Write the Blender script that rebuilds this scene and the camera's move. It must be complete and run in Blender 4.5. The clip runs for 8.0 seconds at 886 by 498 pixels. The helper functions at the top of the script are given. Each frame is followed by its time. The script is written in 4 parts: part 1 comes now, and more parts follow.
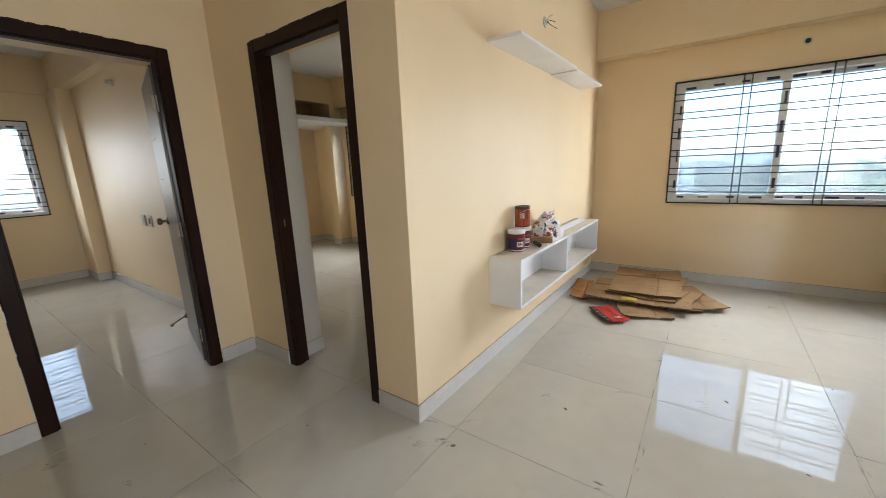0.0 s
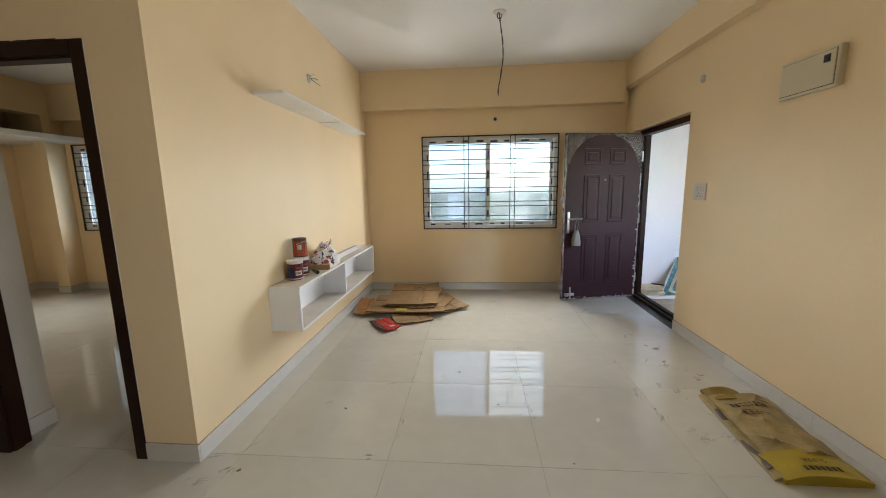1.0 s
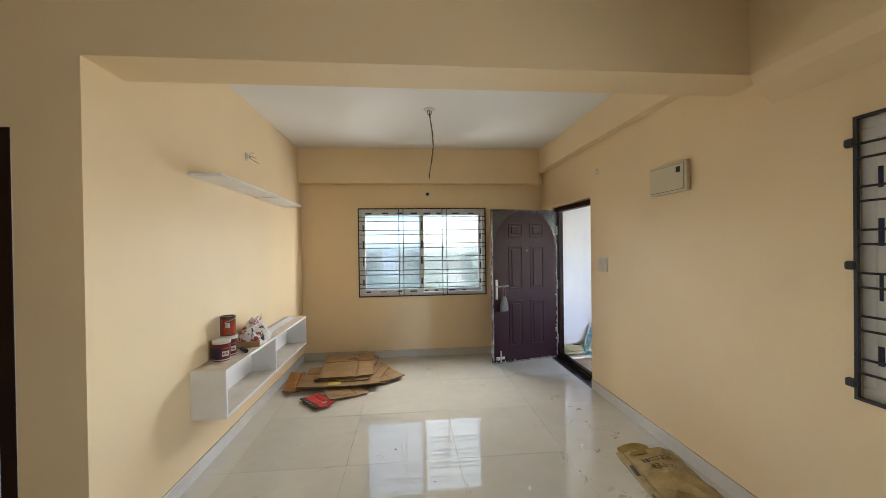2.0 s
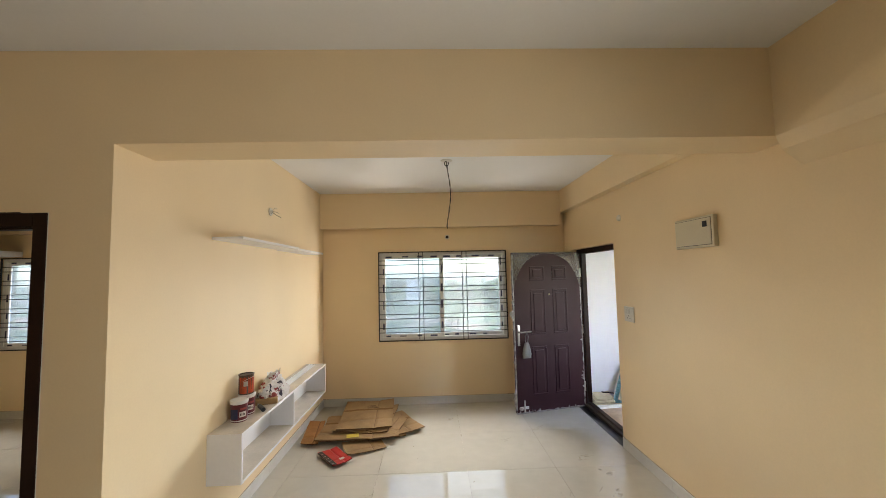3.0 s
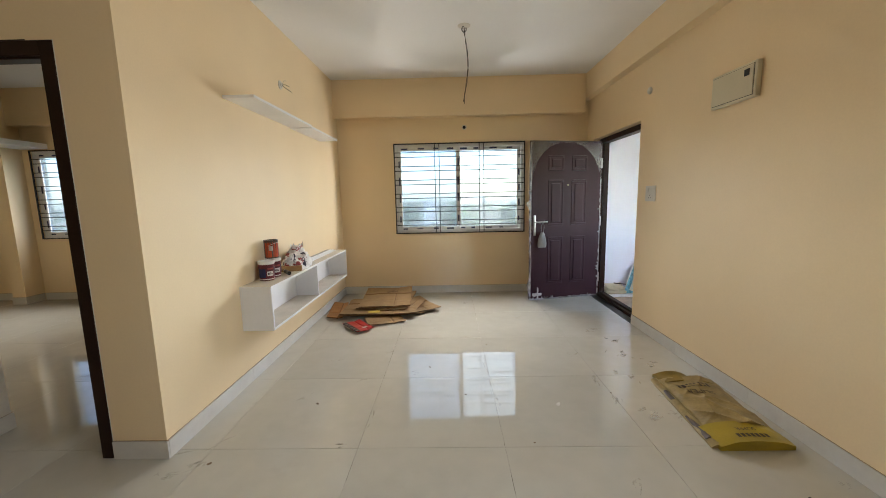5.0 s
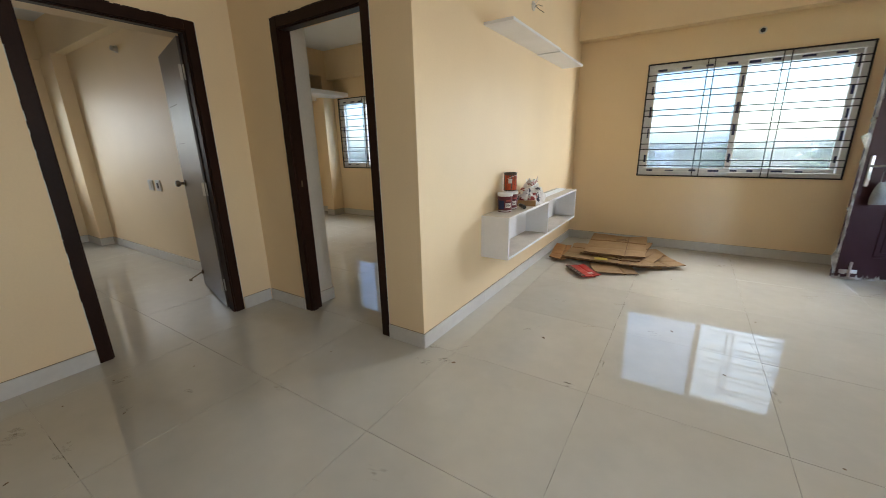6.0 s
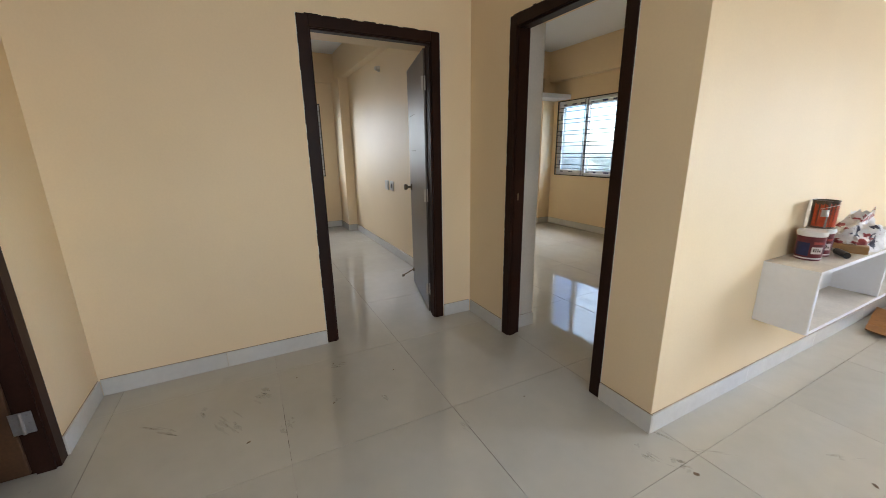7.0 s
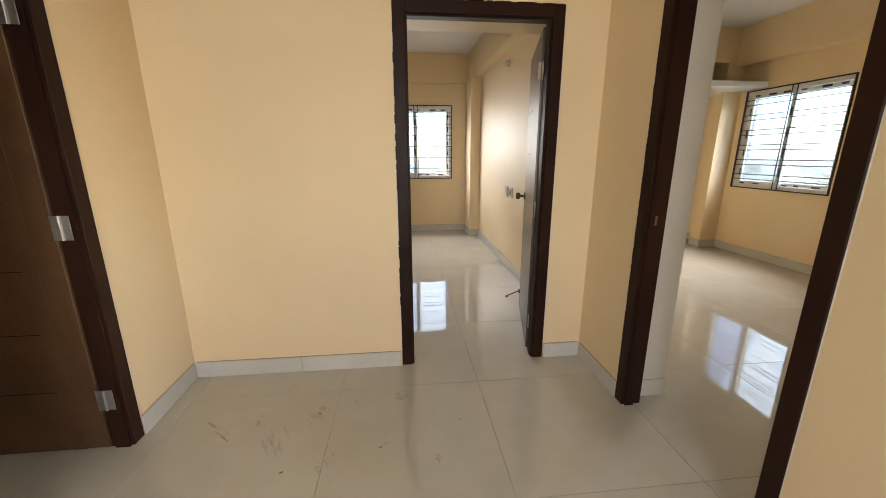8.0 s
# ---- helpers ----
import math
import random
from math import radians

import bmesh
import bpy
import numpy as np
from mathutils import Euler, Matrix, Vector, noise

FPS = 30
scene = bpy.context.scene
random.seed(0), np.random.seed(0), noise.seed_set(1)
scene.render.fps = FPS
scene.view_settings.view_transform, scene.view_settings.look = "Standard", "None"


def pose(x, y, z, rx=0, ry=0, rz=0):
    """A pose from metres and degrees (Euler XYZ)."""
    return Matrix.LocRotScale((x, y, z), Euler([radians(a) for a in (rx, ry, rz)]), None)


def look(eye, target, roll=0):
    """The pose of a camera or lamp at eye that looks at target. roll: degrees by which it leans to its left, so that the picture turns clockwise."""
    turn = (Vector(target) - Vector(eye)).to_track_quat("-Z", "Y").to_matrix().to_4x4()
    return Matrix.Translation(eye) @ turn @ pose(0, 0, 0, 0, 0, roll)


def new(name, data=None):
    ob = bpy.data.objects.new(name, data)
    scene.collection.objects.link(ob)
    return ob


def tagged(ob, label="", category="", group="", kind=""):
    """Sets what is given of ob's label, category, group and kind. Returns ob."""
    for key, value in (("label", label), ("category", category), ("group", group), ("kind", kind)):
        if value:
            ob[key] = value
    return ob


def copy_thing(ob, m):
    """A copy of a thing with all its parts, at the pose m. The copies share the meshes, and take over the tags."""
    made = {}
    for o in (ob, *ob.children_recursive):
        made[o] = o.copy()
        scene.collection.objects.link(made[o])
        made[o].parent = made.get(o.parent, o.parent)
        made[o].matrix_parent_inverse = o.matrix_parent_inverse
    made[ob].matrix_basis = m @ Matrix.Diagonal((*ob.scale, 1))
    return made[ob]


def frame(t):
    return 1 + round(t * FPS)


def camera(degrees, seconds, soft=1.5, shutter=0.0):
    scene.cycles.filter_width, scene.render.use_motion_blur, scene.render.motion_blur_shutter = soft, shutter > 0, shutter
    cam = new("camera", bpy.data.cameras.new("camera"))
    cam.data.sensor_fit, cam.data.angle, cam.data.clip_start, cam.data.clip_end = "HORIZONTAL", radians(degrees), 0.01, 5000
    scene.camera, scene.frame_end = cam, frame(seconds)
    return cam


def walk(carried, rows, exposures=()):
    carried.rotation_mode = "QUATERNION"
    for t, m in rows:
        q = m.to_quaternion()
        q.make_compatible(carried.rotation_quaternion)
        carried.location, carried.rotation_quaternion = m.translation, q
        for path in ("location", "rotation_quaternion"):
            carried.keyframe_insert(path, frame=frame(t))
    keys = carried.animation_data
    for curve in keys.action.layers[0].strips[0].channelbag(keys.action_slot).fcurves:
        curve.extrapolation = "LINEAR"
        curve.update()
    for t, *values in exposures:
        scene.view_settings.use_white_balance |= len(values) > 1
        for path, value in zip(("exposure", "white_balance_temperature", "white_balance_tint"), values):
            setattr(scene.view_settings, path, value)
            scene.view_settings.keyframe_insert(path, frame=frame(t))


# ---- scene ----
cam = camera(99.7, 8.0, soft=0.9, shutter=0.08)
PATH = [
    (0, (1.17, -1.348, 1.339), (0.029, 0.239, 0.914), -2.3),
    (0.5, (1.37, -1.522, 1.378), (0.755, 0.331, 0.946), -1.5),
    (1, (1.466, -1.68, 1.422), (1.301, 0.287, 1.101), -1.0),
    (1.5, (1.49, -1.807, 1.5), (1.63, 0.183, 1.354), -0.7),
    (1.7, (1.465, -1.842, 1.519), (1.65, 0.148, 1.428), -0.7),
    (2.8, (1.512, -1.834, 1.747), (1.619, 0.159, 1.872), -1.2),
    (3, (1.529, -1.819, 1.786), (1.589, 0.175, 1.918), -1.3),
    (3.5, (1.564, -1.796, 1.773), (1.569, 0.2, 1.91), -1.3),
    (4, (1.566, -1.781, 1.596), (1.575, 0.217, 1.676), -1.2),
    (4.2, (1.558, -1.783, 1.53), (1.57, 0.217, 1.533), -1.4),
    (5.3, (1.504, -1.82, 1.317), (1.387, 0.137, 0.923), -1.0),
    (5.5, (1.468, -1.809, 1.301), (1.034, 0.084, 0.824), -1.3),
    (6, (1.304, -1.757, 1.282), (0.253, -0.143, 0.743), -1.3),
    (6.5, (1.079, -1.684, 1.317), (-0.387, -0.429, 0.791), -1.0),
    (7, (0.902, -1.569, 1.329), (-0.817, -0.683, 0.822), -0.8),
    (7.5, (0.751, -1.345, 1.345), (-1.143, -0.931, 0.852), -0.5),
    (8, (0.545, -1.161, 1.334), (-1.383, -0.957, 0.843), -0.1),
]
EXPOSURES = [(0.0, 6.16, 6550, 12), (0.5, 5.98, 6900, 12), (1.0, 5.82, 7000, 11), (1.5, 5.8, 7000, 11), (3.5, 5.95, 7550, 14), (5.5, 5.87, 6900, 11), (6.0, 5.93, 6800, 11), (6.5, 6.05, 7050, 13), (7.0, 6.30, 6400, 13), (7.5, 6.65, 6350, 14), (8.0, 6.78, 7450, 15)]
walk(cam, [(t, look(eye, target, roll)) for t, eye, target, roll in PATH], EXPOSURES)

# ---- world, sun, exposure ----
world = bpy.data.worlds.new("world")
scene.world = world
world.use_nodes = True
wn = world.node_tree
sky = wn.nodes.new("ShaderNodeTexSky")
sky.sky_type = "NISHITA"
sky.sun_disc = False
sky.sun_elevation = radians(58)
sky.sun_rotation = radians(184)
sky.air_density, sky.dust_density, sky.ozone_density = 1.0, 1.2, 1.0
wn.links.new(sky.outputs[0], wn.nodes["Background"].inputs[0])
wn.nodes["Background"].inputs[1].default_value = 0.15
sun_data = bpy.data.lights.new("sun", "SUN")
sun_data.energy, sun_data.angle, sun_data.color = 0.6, radians(12), (1.0, 0.95, 0.88)
sun = new("sun", sun_data)
sun.matrix_basis = look((-3, -48, 75), (0, 0, 0))


def window_lamp(name, m, width, height, watts, spread):
    """Stands in for the light of the open sky in a window's opening."""
    d = bpy.data.lights.new(name, "AREA")
    d.shape, d.size, d.size_y, d.energy, d.spread, d.color = "RECTANGLE", width, height, watts, radians(spread), (0.90, 0.95, 1.0)
    ob = new(name, d)
    ob.matrix_basis = m
    return ob


window_lamp("window_light_hall", look((3.56, -1.50, 1.49), (0.0, -1.50, 1.30)), 1.30, 1.10, 0.53, 132)
window_lamp("window_light_living", look((1.68, 4.04, 1.74), (1.68, 3.04, 0.80)), 1.75, 1.10, 1.05, 104)
window_lamp("window_light_living_west", look((2.20, 3.85, 1.46), (1.28, 3.46, 1.36)), 0.46, 1.20, 0.58, 124)
window_lamp("window_light_living_east", look((1.26, 4.20, 1.50), (1.93, 3.46, 1.44)), 1.5, 1.20, 0.06, 70)
window_lamp("window_light_living_up", look((1.68, 4.05, 1.10), (1.68, 3.20, 1.75)), 1.7, 1.0, 0.36, 110)
window_lamp("window_light_bedroom", look((-6.62, -0.92, 1.66), (-5.66, -0.72, 1.16)), 1.15, 1.10, 0.50, 110)
window_lamp("window_light_second_bedroom", look((-3.68, 4.12, 1.80), (-3.62, 3.12, 1.10)), 1.15, 1.10, 0.95, 115)


# ---- materials ----
def mat(name, col, rough=0.5, metal=0.0, var=0.08, scale=4.0, fine=60.0, bump=0.05, dist=0.002, spec=0.5, rvar=0.0, rand=0.0, space="pos"):
    """A surface with broad and fine variation of its colour, gloss and relief."""
    m = bpy.data.materials.new(name)
    m.use_nodes = True
    nt = m.node_tree
    N, L = nt.nodes, nt.links
    b = N["Principled BSDF"]
    b.inputs["Roughness"].default_value = rough
    b.inputs["Metallic"].default_value = metal
    b.inputs["Specular IOR Level"].default_value = spec
    if space == "pos":
        co = N.new("ShaderNodeNewGeometry").outputs["Position"]
    else:
        co = N.new("ShaderNodeTexCoord").outputs["Object"]
    n1, n2 = N.new("ShaderNodeTexNoise"), N.new("ShaderNodeTexNoise")
    for n, s in ((n1, scale), (n2, fine)):
        n.inputs["Scale"].default_value = s
        n.inputs["Detail"].default_value = 5
        L.new(co, n.inputs["Vector"])
    r1 = N.new("ShaderNodeMapRange")
    r1.inputs[1].default_value, r1.inputs[2].default_value = 0.3, 0.7
    r1.inputs[3].default_value, r1.inputs[4].default_value = 1 - var, 1 + var
    L.new(n1.outputs["Fac"], r1.inputs[0])
    r2 = N.new("ShaderNodeMapRange")
    r2.inputs[1].default_value, r2.inputs[2].default_value = 0.3, 0.7
    r2.inputs[3].default_value, r2.inputs[4].default_value = 1 - var * 0.5, 1 + var * 0.5
    L.new(n2.outputs["Fac"], r2.inputs[0])
    mul = N.new("ShaderNodeMath")
    mul.operation = "MULTIPLY"
    L.new(r1.outputs[0], mul.inputs[0])
    L.new(r2.outputs[0], mul.inputs[1])
    last = mul.outputs[0]
    if rand:
        oi = N.new("ShaderNodeObjectInfo")
        r3 = N.new("ShaderNodeMapRange")
        r3.inputs[3].default_value, r3.inputs[4].default_value = 1 - rand, 1 + rand
        L.new(oi.outputs["Random"], r3.inputs[0])
        m3 = N.new("ShaderNodeMath")
        m3.operation = "MULTIPLY"
        L.new(last, m3.inputs[0])
        L.new(r3.outputs[0], m3.inputs[1])
        last = m3.outputs[0]
    vm = N.new("ShaderNodeVectorMath")
    vm.operation = "SCALE"
    vm.inputs[0].default_value = col
    L.new(last, vm.inputs["Scale"])
    L.new(vm.outputs[0], b.inputs["Base Color"])
    if rvar:
        r4 = N.new("ShaderNodeMapRange")
        r4.inputs[1].default_value, r4.inputs[2].default_value = 0.35, 0.7
        r4.inputs[3].default_value, r4.inputs[4].default_value = rough, rough + rvar
        L.new(n1.outputs["Fac"], r4.inputs[0])
        L.new(r4.outputs[0], b.inputs["Roughness"])
    if bump:
        bp = N.new("ShaderNodeBump")
        bp.inputs["Strength"].default_value = bump
        bp.inputs["Distance"].default_value = dist
        L.new(n2.outputs["Fac"], bp.inputs["Height"])
        L.new(bp.outputs[0], b.inputs["Normal"])
    return m


def ramp_mix(m, col, noise_scale, lo, hi, detail=6.0, stretch=(1, 1, 1), rough=None):
    """Lays stains of another colour over a material where a noise is high."""
    nt = m.node_tree
    N, L = nt.nodes, nt.links
    b = N["Principled BSDF"]
    g = N.new("ShaderNodeNewGeometry")
    mp = N.new("ShaderNodeMapping")
    mp.inputs["Scale"].default_value = stretch
    L.new(g.outputs["Position"], mp.inputs["Vector"])
    n = N.new("ShaderNodeTexNoise")
    n.inputs["Scale"].default_value = noise_scale
    n.inputs["Detail"].default_value = detail
    n.inputs["Roughness"].default_value = 0.65
    L.new(mp.outputs[0], n.inputs["Vector"])
    r = N.new("ShaderNodeMapRange")
    r.interpolation_type = "SMOOTHSTEP"
    r.inputs[1].default_value, r.inputs[2].default_value = lo, hi
    L.new(n.outputs["Fac"], r.inputs[0])
    x = N.new("ShaderNodeMix")
    x.data_type = "RGBA"
    old = b.inputs["Base Color"].links[0].from_socket
    L.new(r.outputs[0], x.inputs[0])
    L.new(old, x.inputs[6])
    x.inputs[7].default_value = (*col, 1)
    L.new(x.outputs[2], b.inputs["Base Color"])
    if rough is not None:
        y = N.new("ShaderNodeMix")
        L.new(r.outputs[0], y.inputs[0])
        sock = b.inputs["Roughness"]
        if sock.links:
            L.new(sock.links[0].from_socket, y.inputs[2])
        else:
            y.inputs[2].default_value = sock.default_value
        y.inputs[3].default_value = rough
        L.new(y.outputs[0], sock)
    return m


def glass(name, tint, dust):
    """A thin glossy pane: tint dims the view; dust also veils it as haze."""
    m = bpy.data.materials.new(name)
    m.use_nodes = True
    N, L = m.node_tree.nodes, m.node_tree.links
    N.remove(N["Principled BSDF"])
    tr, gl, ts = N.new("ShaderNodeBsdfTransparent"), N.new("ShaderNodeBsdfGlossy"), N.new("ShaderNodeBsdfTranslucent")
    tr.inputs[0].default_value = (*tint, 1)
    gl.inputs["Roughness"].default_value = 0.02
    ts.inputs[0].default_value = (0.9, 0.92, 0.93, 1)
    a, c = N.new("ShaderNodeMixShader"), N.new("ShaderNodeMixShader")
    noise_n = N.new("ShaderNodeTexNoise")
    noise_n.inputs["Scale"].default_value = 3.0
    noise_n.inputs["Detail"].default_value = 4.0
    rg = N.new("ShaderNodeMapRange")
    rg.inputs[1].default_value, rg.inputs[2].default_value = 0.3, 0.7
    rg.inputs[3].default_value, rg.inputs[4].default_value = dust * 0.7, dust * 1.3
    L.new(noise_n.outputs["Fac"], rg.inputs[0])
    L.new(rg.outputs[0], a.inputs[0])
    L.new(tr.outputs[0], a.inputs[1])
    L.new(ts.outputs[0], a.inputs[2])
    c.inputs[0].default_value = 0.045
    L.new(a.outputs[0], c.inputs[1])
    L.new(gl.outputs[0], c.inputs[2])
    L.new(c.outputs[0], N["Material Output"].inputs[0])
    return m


def film_mat(name, tint, cover, rough):
    """Thin plastic film: part clear, part shiny and milky."""
    m = bpy.data.materials.new(name)
    m.use_nodes = True
    N, L = m.node_tree.nodes, m.node_tree.links
    b = N["Principled BSDF"]
    b.inputs["Base Color"].default_value = (*tint, 1)
    b.inputs["Roughness"].default_value = rough
    tr = N.new("ShaderNodeBsdfTransparent")
    mx = N.new("ShaderNodeMixShader")
    n = N.new("ShaderNodeTexNoise")
    n.inputs["Scale"].default_value = 14.0
    n.inputs["Detail"].default_value = 5.0
    tc = N.new("ShaderNodeTexCoord")
    L.new(tc.outputs["Object"], n.inputs["Vector"])
    r = N.new("ShaderNodeMapRange")
    r.inputs[1].default_value, r.inputs[2].default_value = 0.35, 0.65
    r.inputs[3].default_value, r.inputs[4].default_value = cover * 0.6, min(1.0, cover * 1.4)
    L.new(n.outputs["Fac"], r.inputs[0])
    bp = N.new("ShaderNodeBump")
    bp.inputs["Strength"].default_value = 0.6
    bp.inputs["Distance"].default_value = 0.004
    L.new(n.outputs["Fac"], bp.inputs["Height"])
    L.new(bp.outputs[0], b.inputs["Normal"])
    L.new(r.outputs[0], mx.inputs[0])
    L.new(tr.outputs[0], mx.inputs[1])
    L.new(b.outputs[0], mx.inputs[2])
    L.new(mx.outputs[0], N["Material Output"].inputs[0])
    return m


CREAM = (0.823, 0.647, 0.413)
M_wall = mat("cream_paint", CREAM, 0.55, var=0.03, scale=1.3, fine=90, bump=0.12, dist=0.0015, spec=0.35)
M_seam = mat("brown_cement_line", (0.34, 0.24, 0.15), 0.9, var=0.35, scale=4, fine=40)
M_primer = mat("grey_white_primer", (0.59, 0.55, 0.48), 0.7, var=0.06, scale=2.5, fine=60, bump=0.12)
M_ceil = mat("white_ceiling_paint", (0.80, 0.79, 0.77), 0.7, var=0.02, scale=1.0, fine=70, bump=0.08)
M_tile = mat("vitrified_tile", (0.53, 0.510, 0.447), 0.012, var=0.05, scale=1.6, fine=9, bump=0.006, dist=0.0005, spec=0.80, rvar=0.010, rand=0.025)
ramp_mix(M_tile, (0.45, 0.41, 0.35), 2.2, 0.60, 0.95, 7, (1, 1.4, 1), 0.10)
ramp_mix(M_tile, (0.22, 0.17, 0.12), 7.5, 0.70, 0.80, 6, (1, 2.2, 1), 0.5)
M_grout = mat("tile_grout", (0.47, 0.44, 0.395), 0.9, var=0.3, scale=3, fine=25)
ramp_mix(M_grout, (0.035, 0.025, 0.018), 3.4, 0.50, 0.58, 6)
M_skirt = mat("skirting_tile", (0.61, 0.59, 0.55), 0.18, var=0.05, scale=3, fine=30, bump=0.02, rand=0.03)
M_frame = mat("dark_brown_laminate", (0.021, 0.0075, 0.0042), 0.42, spec=0.16, var=0.25, scale=3, fine=80, bump=0.05)
M_leaf_grey = mat("film_covered_veneer", (0.085, 0.068, 0.058), 0.28, var=0.15, scale=3, fine=50, bump=0.04)
M_leaf_brown = mat("brown_wood_veneer", (0.080, 0.036, 0.015), 0.4, var=0.3, scale=5, fine=70, bump=0.08, space="obj")
M_maroon = mat("maroon_steel_door", (0.032, 0.0095, 0.013), 0.5, spec=0.2, var=0.12, scale=4, fine=180, bump=0.25, dist=0.001, space="obj")
M_filler = mat("white_filler", (0.72, 0.70, 0.66), 0.8, var=0.1)
M_upvc = mat("white_upvc", (0.72, 0.73, 0.73), 0.35, var=0.06, scale=5, fine=40, bump=0.02)
M_mark = mat("blue_black_film_print", (0.012, 0.018, 0.075), 0.5, var=0.2)
M_iron = mat("black_painted_iron", (0.010, 0.010, 0.012), 0.45, var=0.2, fine=60)
M_white = mat("white_laminate", (0.81, 0.81, 0.82), 0.35, var=0.03, scale=4, fine=40, bump=0.02)
M_dusty = mat("dusty_laminate", (0.62, 0.56, 0.48), 0.75, var=0.1, scale=6, fine=60, bump=0.05)
M_card = mat("brown_cardboard", (0.335, 0.205, 0.092), 0.85, var=0.12, scale=6, fine=50, bump=0.15, rand=0.12, space="obj")
M_card_orange = mat("orange_brown_cardboard", (0.40, 0.185, 0.06), 0.8, var=0.15, scale=6, fine=50, bump=0.15, space="obj")
M_card_edge = mat("cardboard_edge", (0.16, 0.085, 0.04), 0.9, var=0.3, fine=120)
M_tape = mat("brown_packing_tape", (0.30, 0.17, 0.075), 0.25, var=0.1)
M_red = mat("red_glossy_print", (0.42, 0.022, 0.022), 0.3, var=0.1)
M_black = mat("black_plastic", (0.012, 0.012, 0.013), 0.35, var=0.2)
M_yellow = mat("yellow_sticker", (0.60, 0.45, 0.06), 0.6, var=0.1)
M_sack = mat("yellow_woven_sack", (0.23, 0.150, 0.016), 0.55, var=0.2, scale=9, fine=120, bump=0.25)
M_sack_band = mat("bright_yellow_sack_band", (0.37, 0.265, 0.020), 0.42, var=0.1, scale=7, fine=130, bump=0.15)
M_sack_mid = mat("dusty_sack_face", (0.31, 0.225, 0.088), 0.5, var=0.22, scale=11, fine=80, bump=0.25)
ramp_mix(M_sack_mid, (0.22, 0.15, 0.07), 9.0, 0.58, 0.75, 5)
M_print = mat("dark_print", (0.085, 0.06, 0.05), 0.6, var=0.2)
M_steel = mat("brushed_steel", (0.50, 0.48, 0.46), 0.36, 1.0, var=0.08, fine=90)
M_bronze = mat("antique_bronze", (0.20, 0.15, 0.10), 0.3, 1.0, var=0.15, fine=60)
M_alu = mat("aluminium_channel", (0.80, 0.80, 0.80), 0.35, 0.2, var=0.06)
M_plate = mat("white_plastic_plate", (0.64, 0.60, 0.53), 0.35, var=0.03)
M_beige = mat("beige_box_paint", (0.62, 0.56, 0.41), 0.4, var=0.03)
M_tub = mat("white_tub_plastic", (0.72, 0.71, 0.69), 0.4, var=0.05)
M_label = mat("maroon_label", (0.115, 0.013, 0.020), 0.35, var=0.25, scale=18, space="obj")
M_orange = mat("orange_tin_label", (0.42, 0.052, 0.012), 0.3, var=0.25, scale=14, space="obj")
M_tin = mat("dark_tin", (0.10, 0.075, 0.06), 0.35, 0.7, var=0.3, scale=12)
M_paper = mat("white_print", (0.62, 0.60, 0.57), 0.5, var=0.1, scale=30)
M_plastic_bag = mat("white_carrier_bag", (0.66, 0.63, 0.61), 0.4, var=0.12, scale=14, fine=60, bump=0.3, dist=0.004)
ramp_mix(M_plastic_bag, (0.30, 0.045, 0.045), 8.0, 0.555, 0.585, 3, (1, 1, 2))
ramp_mix(M_plastic_bag, (0.03, 0.025, 0.05), 9.0, 0.63, 0.66, 3, (1, 2, 1))
M_bag_print = mat("red_bag_print", (0.30, 0.05, 0.045), 0.45, var=0.4, scale=25)
M_wire = mat("grey_wire", (0.035, 0.026, 0.022), 0.6, var=0.2)
M_pouch = mat("grey_plastic_pouch", (0.15, 0.15, 0.145), 0.35, var=0.2, fine=90, bump=0.3)
# White paint with the cool cast of outdoor light put into its colour.
M_lwall = mat("sky_tinted_landing_paint", (0.76, 0.77, 0.83), 0.7, var=0.02, scale=1, fine=60)
M_lfloor = mat("landing_wood_tile", (0.42, 0.30, 0.20), 0.3, var=0.2, scale=5, fine=30)
M_blue = mat("blue_patterned_cloth", (0.12, 0.30, 0.36), 0.8, var=0.5, scale=22, fine=70, bump=0.3)
M_sheet = mat("cream_sheet", (0.60, 0.53, 0.38), 0.8, var=0.12, scale=9, fine=50, bump=0.3)
M_soil = mat("hazy_ground", (0.15, 0.20, 0.10), 1.0, var=0.4, scale=0.05, fine=0.6, bump=0)
ramp_mix(M_soil, (0.42, 0.27, 0.20), 0.03, 0.50, 0.58, 4)
M_leafage = mat("tree_leaves", (0.085, 0.14, 0.05), 0.6, var=0.35, scale=0.4, fine=3, bump=0, rand=0.25)
M_palm = mat("palm_fronds", (0.08, 0.13, 0.05), 0.5, var=0.3, scale=0.4, fine=3, bump=0, rand=0.25)
M_bark = mat("bark", (0.14, 0.11, 0.08), 0.9, var=0.3, scale=2, fine=12, bump=0.3)
M_stucco = mat("white_building_stucco", (0.68, 0.68, 0.67), 0.8, var=0.1, scale=0.3, fine=2, bump=0)
M_dark_pane = mat("dark_window_pane", (0.05, 0.06, 0.07), 0.15, var=0.2, scale=0.5)
M_debris = mat("dry_debris", (0.16, 0.11, 0.07), 0.9, var=0.4, scale=40)
# Dark tints lower the outdoor brightness; the dust share paints in distant haze.
G_left = glass("blue_dimmed_hazy_glass", (0.150, 0.178, 0.203), 0.024)
G_right = glass("dimmed_hazy_glass", (0.212, 0.230, 0.236), 0.026)
F_grey = film_mat("grey_protective_film", (0.26, 0.27, 0.28), 0.35, 0.3)
F_clear = film_mat("torn_clear_film", (0.50, 0.50, 0.49), 0.55, 0.3)


